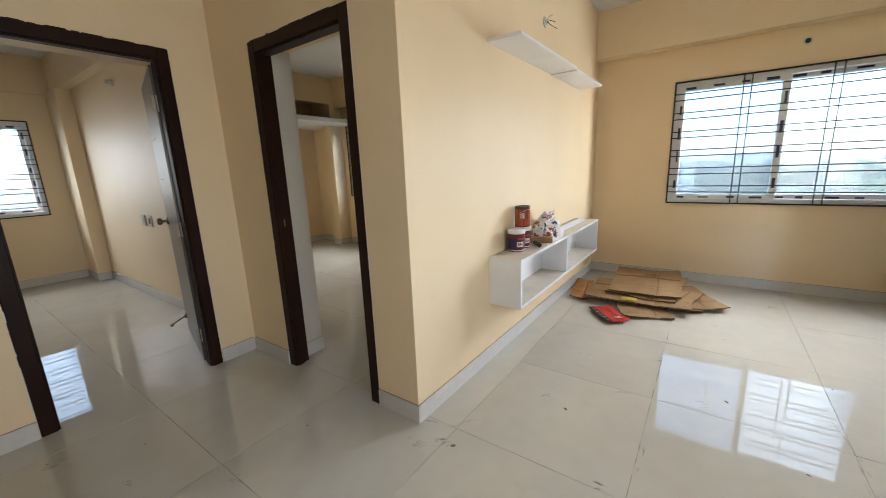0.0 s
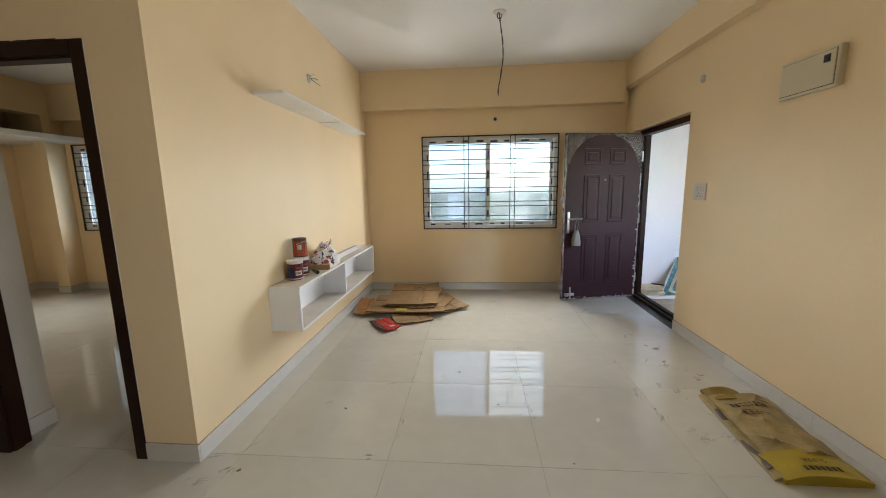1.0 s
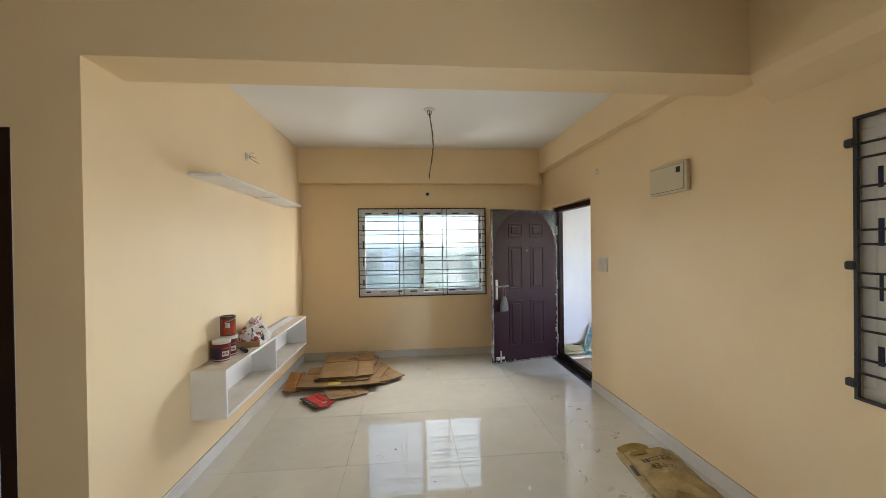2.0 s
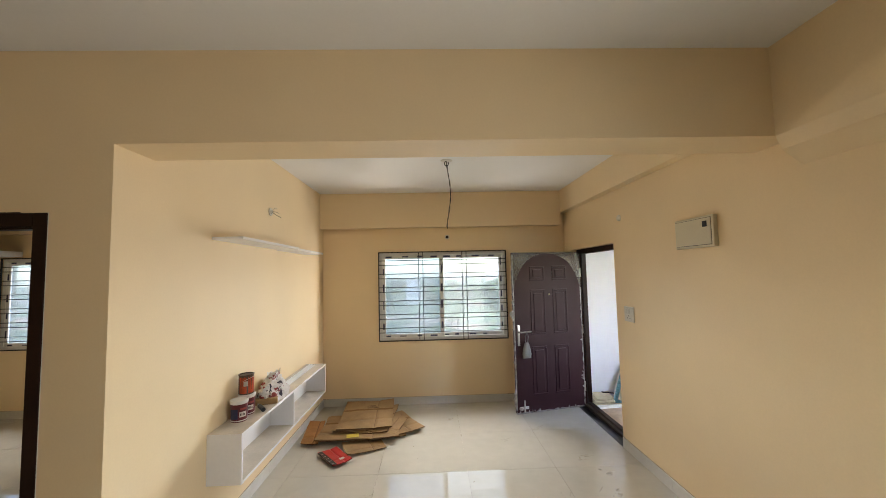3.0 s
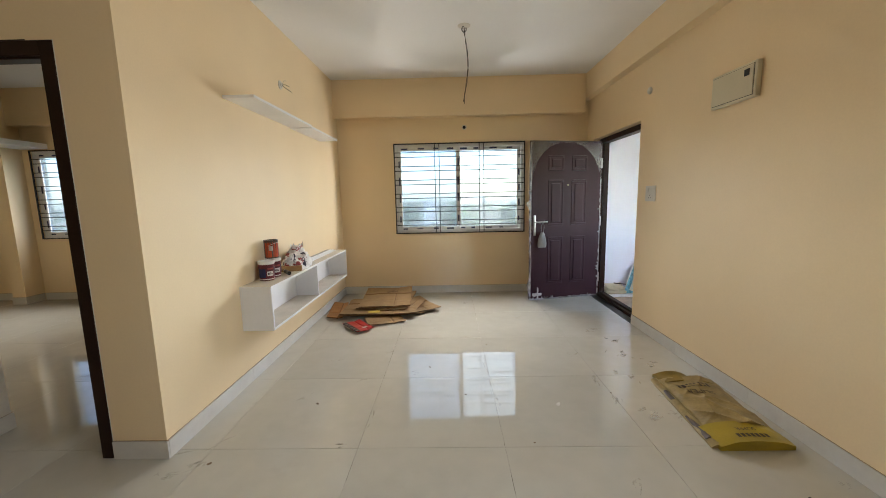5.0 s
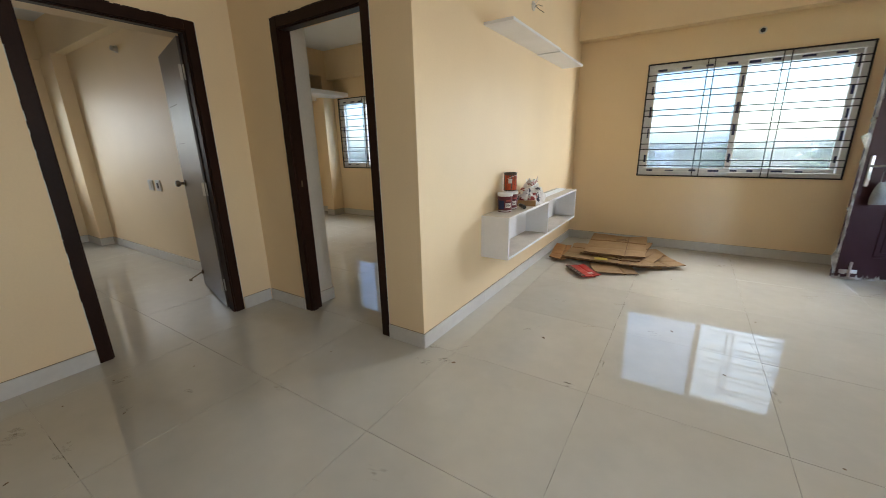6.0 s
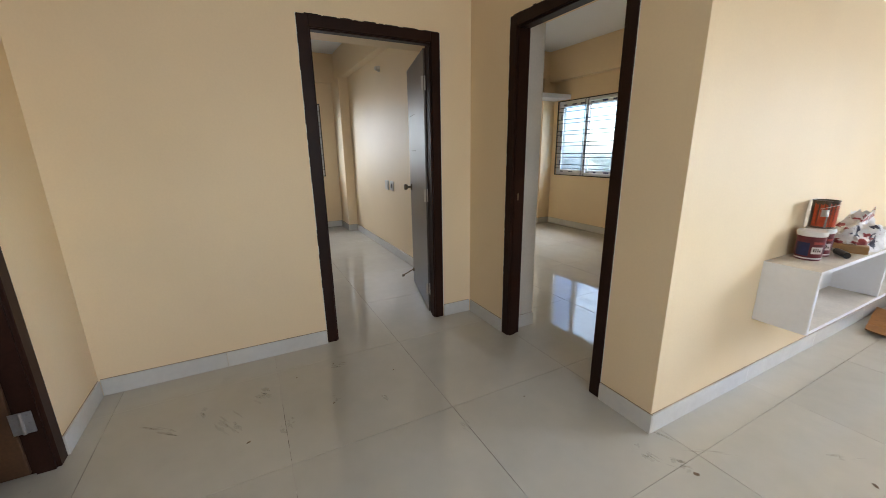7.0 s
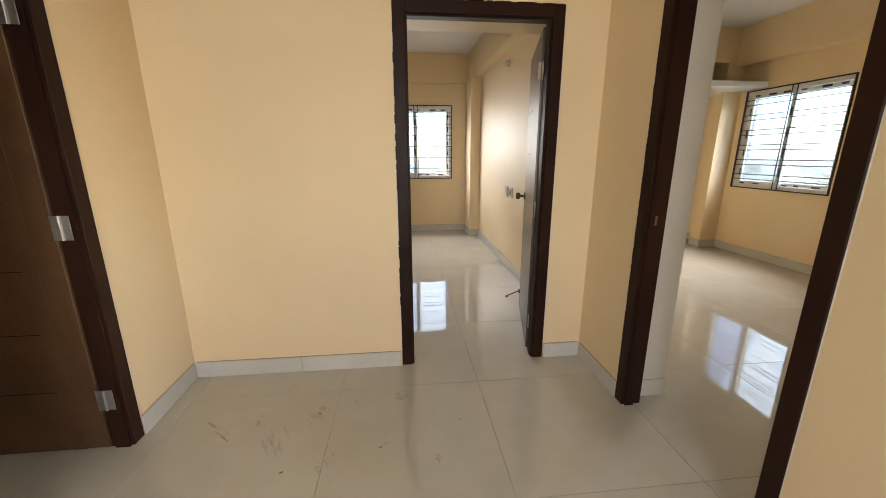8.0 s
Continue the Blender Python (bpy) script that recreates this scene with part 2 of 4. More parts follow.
# ---- building helpers ----
def cube(bm, x0, x1, y0, y1, z0, z1, bevel=0.0, seg=1):
    vs = [bm.verts.new((x, y, z)) for x in (x0, x1) for y in (y0, y1) for z in (z0, z1)]
    fs = [bm.faces.new([vs[i] for i in q]) for q in ((0, 1, 3, 2), (4, 6, 7, 5), (0, 4, 5, 1), (2, 3, 7, 6), (0, 2, 6, 4), (1, 5, 7, 3))]
    if bevel:
        es = list({e for f in fs for e in f.edges})
        bmesh.ops.bevel(bm, geom=es, offset=bevel, segments=seg, affect="EDGES", profile=0.5)
    return bm


def box(x0, x1, y0, y1, z0, z1, bevel=0.0, seg=1):
    return cube(bmesh.new(), x0, x1, y0, y1, z0, z1, bevel, seg)


def lathe(bm, profile, n=28, at=(0, 0, 0)):
    """A round body from (radius, height) pairs."""
    rings = []
    for r, z in profile:
        rings.append([bm.verts.new((at[0] + r * math.cos(2 * math.pi * k / n), at[1] + r * math.sin(2 * math.pi * k / n), at[2] + z)) for k in range(n)])
    for a, b in zip(rings, rings[1:]):
        for k in range(n):
            bm.faces.new((a[k], a[(k + 1) % n], b[(k + 1) % n], b[k]))
    bm.faces.new(rings[0][::-1])
    bm.faces.new(rings[-1])
    return bm


def tube(bm, pts, r, n=8, r2=None):
    """A round rod along points; r2 is the radius at its end."""
    pts = [Vector(p) for p in pts]
    rings = []
    for i, p in enumerate(pts):
        d = (pts[min(i + 1, len(pts) - 1)] - pts[max(i - 1, 0)]).normalized()
        a = d.cross(Vector((0, 0, 1)) if abs(d.z) < 0.9 else Vector((1, 0, 0))).normalized()
        b = d.cross(a)
        rr = r if r2 is None else r + (r2 - r) * i / (len(pts) - 1)
        rings.append([bm.verts.new(p + rr * (math.cos(2 * math.pi * k / n) * a + math.sin(2 * math.pi * k / n) * b)) for k in range(n)])
    for a, b in zip(rings, rings[1:]):
        for k in range(n):
            bm.faces.new((a[k], a[(k + 1) % n], b[(k + 1) % n], b[k]))
    bm.faces.new(rings[0][::-1])
    bm.faces.new(rings[-1])
    return bm


def mesh_of(name, bm, material, smooth=False):
    bmesh.ops.recalc_face_normals(bm, faces=bm.faces)
    me = bpy.data.meshes.new(name)
    bm.to_mesh(me)
    bm.free()
    me.materials.append(material)
    if smooth:
        me.shade_smooth()
        me.set_sharp_from_angle(angle=radians(40))
    return me


def part(name, bm, material, parent, label="", m=None, smooth=False):
    """Links a bmesh as one mesh under a thing or a part."""
    ob = new(name, mesh_of(name, bm, material, smooth))
    ob.parent = parent
    if m is not None:
        ob.matrix_basis = m
    if label:
        ob["label"] = label
    return ob


def thing(name, label, category, m=None, group="", kind=""):
    ob = new(name)
    ob.empty_display_size = 0.1
    if m is not None:
        ob.matrix_basis = m
    return tagged(ob, label, category, group, kind)


def solid(name, bm, material, label, category, m=None, group="", kind="", smooth=False):
    """A thing that is one mesh."""
    ob = new(name, mesh_of(name, bm, material, smooth))
    if m is not None:
        ob.matrix_basis = m
    return tagged(ob, label, category, group, kind)


def wall_bm(u0, u1, z0, z1, d0, d1, holes, along):
    """A wall with thickness from d0 to d1 and openings (u0, u1, z0, z1) right through it. along: 'x' or 'y'."""
    us = sorted({u0, u1, *[h[0] for h in holes], *[h[1] for h in holes]})
    zs = sorted({z0, z1, *[max(h[2], z0) for h in holes], *[h[3] for h in holes]})
    nu, nz = len(us) - 1, len(zs) - 1

    def full(i, k):
        if not (0 <= i < nu and 0 <= k < nz):
            return False
        cu, cz = (us[i] + us[i + 1]) / 2, (zs[k] + zs[k + 1]) / 2
        return not any(h[0] < cu < h[1] and h[2] < cz < h[3] for h in holes)
    bm = bmesh.new()
    cache = {}

    def v(i, d, k):
        key = (i, d, k)
        if key not in cache:
            cache[key] = bm.verts.new((us[i], d, zs[k]) if along == "x" else (d, us[i], zs[k]))
        return cache[key]
    for i in range(nu):
        for k in range(nz):
            if not full(i, k):
                continue
            for d in (d0, d1):
                bm.faces.new((v(i, d, k), v(i + 1, d, k), v(i + 1, d, k + 1), v(i, d, k + 1)))
            for di, dk, e in ((-1, 0, ((i, k), (i, k + 1))), (1, 0, ((i + 1, k), (i + 1, k + 1))), (0, -1, ((i, k), (i + 1, k))), (0, 1, ((i, k + 1), (i + 1, k + 1)))):
                if not full(i + di, k + dk):
                    (a, b), (c, d) = e
                    bm.faces.new((v(a, d0, b), v(c, d0, d), v(c, d1, d), v(a, d1, b)))
    return bm


def structure(name, bm, material, label, category):
    return solid(name, bm, material, label, category, kind="structure")


# ---- large structure ----
H = 2.92
SK_H, SK_T = 0.10, 0.011
WALL_LABEL = "cream painted plaster wall, newly finished"
D1, D2, D3 = (-1.195, -0.255), (-1.190, -0.294), (-1.16, -0.24)
W1, W2, W3, W4 = (0.770, 2.582, 0.860, 2.107), (-4.305, -3.055, 0.888, 2.128), (-2.20, -0.372, 0.862, 2.10), (-1.53, -0.300, 0.920, 2.133)
DOOR_H = 2.12
structure("wall_north", wall_bm(-0.12, 3.60, -0.02, H, 3.48, 3.68, [W1], "x"), M_wall, WALL_LABEL + " with window", "wall")
structure("wall_east", wall_bm(-5.0, 3.48, -0.02, H, 3.43, 3.60, [(2.03, 3.24, -1, 2.07), W3], "y"), M_wall, WALL_LABEL + " with entrance", "wall")
structure("wall_living_west", wall_bm(0.28, 3.48, -0.02, H, -0.12, 0.0, [], "y"), M_wall, WALL_LABEL, "wall")
structure("wall_passage_north", wall_bm(-1.655, 0.0, -0.02, H, 0.0, 0.28, [(*D2, -1, DOOR_H)], "x"), M_wall, WALL_LABEL + " with bedroom doorway", "wall")
structure("wall_passage_west", wall_bm(-3.3, 0.28, -0.02, H, -1.80, -1.655, [(*D1, -1, DOOR_H)], "y"), M_wall, WALL_LABEL + " with bedroom doorway", "wall")
structure("wall_passage_south", wall_bm(-1.655, 0.0, -0.02, H, -2.62, -2.46, [(*D3, -1, DOOR_H)], "x"), M_wall, WALL_LABEL + " with doorway", "wall")
structure("wall_hall_west", wall_bm(-5.0, -2.62, -0.02, H, -0.12, 0.0, [], "y"), M_wall, WALL_LABEL, "wall")
structure("wall_hall_south", wall_bm(-0.12, 3.60, -0.02, H, -5.15, -5.0, [], "x"), M_wall, WALL_LABEL, "wall")
structure("wall_washroom_south", wall_bm(-1.655, -0.12, -0.02, H, -4.35, -4.2, [], "x"), M_wall, WALL_LABEL, "wall")
structure("wall_washroom_west", wall_bm(-4.35, -3.3, -0.02, H, -1.80, -1.655, [], "y"), M_wall, WALL_LABEL, "wall")
structure("wall_bedroom_divider", wall_bm(-6.10, -1.80, -0.02, H, 0.08, 0.28, [], "x"), M_wall, WALL_LABEL, "wall")
structure("wall_bedroom_far_west", wall_bm(-3.45, 0.28, -0.02, H, -6.28, -6.10, [W4], "y"), M_wall, WALL_LABEL + " with window", "wall")
structure("wall_bedroom_south", wall_bm(-6.10, -1.80, -0.02, H, -3.45, -3.30, [], "x"), M_wall, WALL_LABEL, "wall")
structure("wall_second_bedroom_north", wall_bm(-5.24, -0.12, -0.02, H, 3.42, 3.62, [W2], "x"), M_wall, WALL_LABEL + " with window", "wall")
structure("wall_second_bedroom_west", wall_bm(0.28, 3.62, -0.02, H, -5.40, -5.24, [], "y"), M_wall, WALL_LABEL, "wall")
# beams and columns
BEAM = "cream painted concrete beam under the ceiling"
structure("beam_cross", box(0.0, 3.43, 0.0, 0.272, 2.45, H), M_wall, BEAM, "beam")
structure("beam_north", box(0.0, 3.34, 3.335, 3.48, 2.437, H), M_wall, BEAM, "beam")
structure("beam_east", box(3.34, 3.43, 0.272, 3.48, 2.608, H), M_wall, BEAM, "beam")
hb = bmesh.new()
ends = [[hb.verts.new((x, y, z)) for x, z in ((3.297, H), (3.297, 2.45), (3.325, 2.38), (3.43, 2.30), (3.43, H))] for y in (-5.0, 0.0)]
for k in range(5):
    hb.faces.new((ends[0][k], ends[0][(k + 1) % 5], ends[1][(k + 1) % 5], ends[1][k]))
hb.faces.new(ends[0])
hb.faces.new(ends[1][::-1])
structure("beam_hall_east", hb, M_wall, BEAM, "beam")
structure("beam_second_bedroom_north", box(-4.41, -0.12, 3.28, 3.42, 2.44, H), M_wall, BEAM, "beam")
structure("beam_second_bedroom_west", box(-4.595, -4.41, 0.28, 3.42, 2.50, H), M_wall, BEAM, "beam")
structure("column_second_bedroom", box(-4.595, -4.41, 3.166, 3.42, -0.02, 2.50), M_wall, "cream painted column beside the alcove", "column")
structure("beam_bedroom_north", box(-6.10, -1.80, -0.03, 0.08, 2.49, H), M_wall, BEAM, "beam")
structure("beam_bedroom_east", box(-2.20, -1.80, -3.30, -0.03, 2.125, H), M_wall, "cream painted deep beam over the bedroom door", "beam")
structure("beam_bedroom_west", box(-6.10, -6.04, -3.30, -0.03, 2.47, H), M_wall, BEAM, "beam")
structure("column_bedroom", box(-6.10, -5.58, -0.068, 0.08, -0.02, 2.49), M_wall, "cream painted corner column", "column")
structure("ceiling", box(-6.28, 3.60, -5.15, 3.68, H, H + 0.14), M_ceil, "flat white painted ceiling", "ceiling")
structure("loft_slab", box(-5.24, -4.03, 0.28, 3.42, 2.142, 2.212, 0.004), M_white, "white painted concrete loft shelf along the bedroom wall", "loft shelf")

structure("door_reveal", box(D2[0] + 0.0004, D2[0] + 0.0034, 0.107, 0.2795, SK_H + 0.001, DOOR_H - 0.004), M_primer, "greyish primed plaster reveal inside the doorway", "door reveal")

# skirting, one run a wall, in lengths of tile


def skirting(name, along, a, b, face, side):
    """A run of skirting tiles from a to b on the wall face; side: the way it stands off."""
    root = thing(name, "grey glazed skirting tiles at the wall's foot", "skirting", kind="structure")
    n = max(1, round((b - a) / 0.8))
    for i in range(n):
        u0, u1 = a + (b - a) * i / n + 0.0008, a + (b - a) * (i + 1) / n - 0.0008
        d0, d1 = sorted((face + side * 0.0005, face + side * SK_T))
        bm = box(u0, u1, d0, d1, 0.0, SK_H, 0.0015) if along == "x" else box(d0, d1, u0, u1, 0.0, SK_H, 0.0015)
        part("skirting_tile", bm, M_skirt, root)
    e0, e1 = sorted((face + side * 0.0004, face + side * 0.0035))
    part("grout_line", box(a + 0.001, b - 0.001, e0, e1, SK_H, SK_H + 0.0025) if along == "x" else box(e0, e1, a + 0.001, b - 0.001, SK_H, SK_H + 0.0025), M_seam, root, "thin brownish cement line")


SKIRTS = [
    ("x", 0.0, 3.43, 3.48, -1), ("y", 0.0, 3.46, 0.0, 1), ("y", -4.99, 2.025, 3.43, -1), ("y", 3.245, 3.46, 3.43, -1),
    ("x", -1.64, D2[0] - 0.002, 0.0, -1), ("x", D2[1] + 0.002, 0.011, 0.0, -1),
    ("y", -2.45, D1[0] - 0.002, -1.655, 1), ("y", D1[1] + 0.002, -0.012, -1.655, 1),
    ("x", -1.64, D3[0] - 0.002, -2.46, 1), ("x", D3[1] + 0.002, 0.0, -2.46, 1), ("y", -4.99, -2.46, 0.0, 1),
    ("y", 0.105, 0.291, D2[0], 1),
    ("x", -5.58, -1.81, 0.08, -1), ("x", -6.09, -5.568, -0.068, -1), ("y", -0.067, 0.068, -5.58, 1), ("y", -3.29, -0.080, -6.10, 1), ("x", -6.09, -1.81, -3.30, 1),
    ("x", -4.398, -0.13, 3.42, -1), ("y", 3.155, 3.408, -4.41, 1), ("x", -4.595, -4.398, 3.166, -1), ("x", -5.23, -4.597, 3.42, -1), ("y", 0.29, 3.408, -5.24, 1),
    ("x", -5.23, D2[0] - 0.012, 0.28, 1),
]
for run in SKIRTS:
    skirting("baseboard", *run)


# ---- windows ----
def window(name, label, width, height, m, lugs=False):
    """A two-leaf sliding window with an iron grille; x along the wall, y outwards, z up from the sill."""
    root = thing(name, label, "window", m, kind="structure")
    w, h, f = width, height, 0.055
    fr = bmesh.new()
    for a in ((0, w, 0, f), (0, w, h - f, h), (0, f, f, h - f), (w - f, w, f, h - f)):
        cube(fr, a[0], a[1], 0.025, 0.115, a[2], a[3], 0.004)
    part("window_frame", fr, M_upvc, root, "white plastic frame with printed protective film")
    mid, s = w * 0.49, 0.058
    for k, (a, b, y0, gl, lab) in enumerate(((f * 0.7, mid + 0.03, 0.03, G_left, "bluish dimmed glass pane"), (mid - 0.03, w - f * 0.7, 0.072, G_right, "dimmed dusty glass pane veiled as by haze"))):
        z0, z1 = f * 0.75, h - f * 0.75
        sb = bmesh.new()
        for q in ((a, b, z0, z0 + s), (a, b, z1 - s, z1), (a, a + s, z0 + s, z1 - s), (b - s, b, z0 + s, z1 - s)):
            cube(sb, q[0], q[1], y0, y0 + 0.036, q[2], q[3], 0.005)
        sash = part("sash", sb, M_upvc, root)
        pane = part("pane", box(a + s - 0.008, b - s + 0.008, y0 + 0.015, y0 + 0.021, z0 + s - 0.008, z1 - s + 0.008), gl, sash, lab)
        # the tint dims only the view through the pane; light enters undimmed
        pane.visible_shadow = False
        tb = bmesh.new()
        rng = random.Random(k + 3)
        for zz in (z0 + s * 0.45, z1 - s * 0.5):
            x = a + 0.06
            while x < b - 0.12:
                d = rng.uniform(0.05, 0.11)
                cube(tb, x, x + d, y0 - 0.0015, y0 + 0.001, zz - rng.uniform(0.007, 0.015), zz + rng.uniform(0.005, 0.013))
                x += d + rng.uniform(0.07, 0.17)
        for xx in (a + s * 0.5, b - s * 0.5):
            z = z0 + 0.12
            while z < z1 - 0.15:
                d = rng.uniform(0.06, 0.12)
                cube(tb, xx - rng.uniform(0.006, 0.014), xx + rng.uniform(0.006, 0.014), y0 - 0.0015, y0 + 0.001, z, z + d)
                z += d + rng.uniform(0.10, 0.2)
        part("film_print", tb, M_mark, sash, "dark blue printed dashes on the film")
    g = thing("grille", "black iron window grille of paired bars", "")
    g.parent = root
    for key in ("category",):
        if key in g:
            del g[key]
    fb, y = bmesh.new(), -0.008
    for a in ((0.0, w, 0.0, 0.014), (0.0, w, h - 0.014, h), (0.0, 0.014, 0.014, h - 0.014), (w - 0.014, w, 0.014, h - 0.014)):
        cube(fb, a[0], a[1], y - 0.006, y + 0.010, a[2], a[3])
    part("grille_frame", fb, M_iron, g)
    for k in range(6):
        for o in (0.0, 0.050):
            z = h * (0.098 + 0.1507 * k + o)
            part("bar", tube(bmesh.new(), [(0.01, y, z), (w - 0.01, y, z)], 0.0058, 6), M_iron, g)
    for c in ((0.33, 0.67) if w > 1.5 else (0.5,)):
        for o in (-0.017 * 1.8 / w, 0.017 * 1.8 / w):
            part("upright", tube(bmesh.new(), [(w * (c + o), y + 0.008, 0.01), (w * (c + o), y + 0.008, h - 0.01)], 0.0058, 6), M_iron, g)
    if lugs:
        for z in (0.07, 0.59, 1.13):
            part("lug", box(-0.034, 0.01, -0.022, 0.004, z - 0.022, z + 0.018, 0.010, 2), M_iron, g, "cement-smeared fixing lug")
    return root


window("window_1", "two-leaf sliding window with black grille in the living room", W1[1] - W1[0], W1[3] - W1[2], pose(W1[0], 3.48, W1[2]))
window("window_2", "two-leaf sliding window with black grille in the second bedroom", W2[1] - W2[0], W2[3] - W2[2], pose(W2[0], 3.42, W2[2]))
window("window_3", "sliding window with black grille and fixing lugs in the hall", W3[1] - W3[0], W3[3] - W3[2], pose(3.43, W3[1], W3[2], 0, 0, -90), True)
window("window_4", "two-leaf sliding window with black grille in the bedroom", W4[1] - W4[0], W4[3] - W4[2], pose(-6.10, W4[0], W4[2], 0, 0, 90))


# ---- doors ----
def door_frame(name, label, width, m, jamb=0.068, depth=0.105, height=DOOR_H):
    """A wooden frame in its opening; x along the wall, y into the wall."""
    root = thing(name, label, "door", m, kind="structure")
    for a, b in ((0.001, jamb), (width - jamb, width - 0.001)):
        bm = box(a, b, -0.004, depth, 0.0, height - 0.001, 0.003)
        s0, s1 = (b - 0.002, b + 0.010) if a < 0.1 else (a - 0.010, a + 0.002)
        cube(bm, s0, s1, 0.012, depth - 0.045, 0.0, height - jamb)
        part("jamb", bm, M_frame, root)
    bm = box(jamb, width - jamb, -0.004, depth, height - jamb, height - 0.001, 0.003)
    cube(bm, jamb + 0.010, width - jamb - 0.010, 0.012, depth - 0.045, height - jamb - 0.010, height - jamb + 0.002)
    part("head", bm, M_frame, root)
    fill = bmesh.new()
    for a, b in ((-0.0035, 0.0), (width, width + 0.0035)):
        cube(fill, a, b, -0.0010, 0.0005, SK_H, height)
    part("filler_line", fill, M_filler, root, "thin white filler line round the frame")
    # a smear of lacquer past the frame's edge
    rng = random.Random(len(name) + int(width * 1000))
    sm = bmesh.new()
    for k in range(22):
        x = rng.uniform(0.02, width - 0.05)
        cube(sm, x, x + rng.uniform(0.02, 0.08), -0.0012, 0.0004, height - 0.004, height + rng.uniform(0.001, 0.005))
    for k in range(26):
        z = rng.uniform(0.3, height - 0.1)
        cube(sm, -rng.uniform(0.0005, 0.003), 0.003, -0.0012, 0.0004, z, z + rng.uniform(0.02, 0.08))
    part("lacquer_smear", sm, M_frame, root)
    return root


def hinge(parent, m):
    bm = box(-0.036, -0.004, -0.002, 0.001, -0.05, 0.05, 0.001)
    cube(bm, 0.004, 0.036, -0.002, 0.001, -0.05, 0.05, 0.001)
    tube(bm, [(0, -0.004, -0.05), (0, -0.004, 0.05)], 0.006, 10)
    for x in (-0.022, 0.022):
        for z in (-0.035, 0.0, 0.035):
            lathe(bm, [(0.004, 0), (0.003, 0.0012)], 8, (x, -0.0035, z))
    return part("hinge", bm, M_steel, parent, "steel butt hinge", m, True)


door1 = door_frame("door_1", "open flush bedroom door in dark brown frame", D1[1] - D1[0], pose(-1.655, D1[0], 0, 0, 0, 90))
door2 = door_frame("door_2", "dark brown door frame of the second bedroom", D2[1] - D2[0], pose(D2[0], 0, 0))
door3 = door_frame("door_3", "open brown wooden door in dark brown frame", D3[1] - D3[0], pose(D3[1], -2.46, 0, 0, 0, 180), depth=0.12)
part("strike_plate", box(0.0785, 0.0792, 0.038, 0.050, 1.0, 1.045), M_bronze, door2, "steel strike plate")


def inside(root, m):
    """The pose m of the world, told from a top-level thing."""
    return root.matrix_basis.inverted() @ m


# bedroom leaf: opened into the room, hinge side at the frame
lm = inside(door1, pose(-1.775, -0.332, 0.012, 0, 0, 166.0))
lb = box(0.0, 0.80, -0.036, 0.0, 0.0, 2.03, 0.002)
leaf1 = part("leaf", lb, M_leaf_grey, door1, "grey-brown flush leaf under protective film", lm)
# Thin dark strips on the face paint the shade of grooves; nothing is cut.
for z0, ln in ((1.32, 0.22), (1.62, 0.30)):
    part("groove_shade", box(0.42, 0.42 + ln, -0.001, 0.0012, z0, z0 + 0.005), M_frame, leaf1)
for z in (0.20, 0.98, 1.80):
    hinge(leaf1, pose(-0.003, -0.018, z, 0, 0, 70))
kb = bmesh.new()
lathe(kb, [(0.030, 0.0), (0.030, 0.008), (0.012, 0.012), (0.011, 0.035), (0.024, 0.042), (0.029, 0.058), (0.024, 0.072), (0.010, 0.076)], 24)
part("knob", kb, M_bronze, leaf1, "antique bronze door knob", pose(0.735, 0.0, 0.985, -90), True)
st = bmesh.new()
lathe(st, [(0.02, 0), (0.02, 0.012), (0.008, 0.014)], 16)
tube(st, [(0, 0, 0.012), (0.0, 0.03, 0.07), (0.0, 0.05, 0.11)], 0.006, 10)
lathe(st, [(0.012, 0.0), (0.013, 0.025)], 12, (0, 0.055, 0.10))
part("door_stop", st, M_bronze, leaf1, "metal door stopper with rubber tip", pose(0.755, 0.0, 0.14, -90), True)

# washroom leaf: opened inwards at a right angle
wm = inside(door3, pose(-1.078, -2.552, 0.010, 0, 0, -90))
leaf3 = part("leaf", box(0.0, 0.76, -0.036, 0.0, 0.0, 2.035, 0.002), M_leaf_brown, door3, "brown wood-grain leaf with fine grooves", wm)
# The same raised dark strips draw the shaded grooves of this leaf.
for z in (0.30, 0.58, 0.86, 1.14, 1.42, 1.70):
    part("groove_shade", box(0.16, 0.60, -0.0005, 0.0010, z, z + 0.004), M_frame, leaf3)
part("edge_band", box(0.10, 0.155, -0.0005, 0.0014, 0.0, 2.03, 0.0006), M_leaf_brown, leaf3)
for z in (0.25, 1.04, 1.82):
    hinge(leaf3, pose(-0.030, 0.0030, z, 0, 0, 180))

# entrance: steel frame at the outer side of the wall, leaf opened into the room
entrance = thing("door_4", "open maroon panelled steel entrance door with torn film", "door", pose(3.43, 2.03, 0), kind="structure")
for y0, y1 in ((0.001, 0.058), (1.152, 1.209)):
    bm = box(0.075, 0.172, y0, y1, 0.0, 2.068, 0.003)
    cube(bm, 0.115, 0.172, y0 + (0.0 if y0 > 1 else 0.05) - (0.02 if y0 > 1 else 0.0), y1 - (0.05 if y0 > 1 else 0.0) + (0.02 if y0 < 1 else 0.0), 0.0, 2.04)
    part("jamb", bm, M_frame, entrance)
part("head", box(0.075, 0.172, 0.058, 1.152, 2.01, 2.068, 0.003), M_frame, entrance)
tb = box(0.075, 0.172, 0.058, 1.152, 0.0, 0.035, 0.004)
cube(tb, 0.115, 0.172, 0.058, 1.152, 0.030, 0.055, 0.003)
part("threshold", tb, M_frame, entrance, "dark steel threshold")
part("threshold_groove", box(-0.012, 0.072, 0.0, 1.20, 0.0005, 0.004), M_black, entrance, "dark unfinished strip of floor")
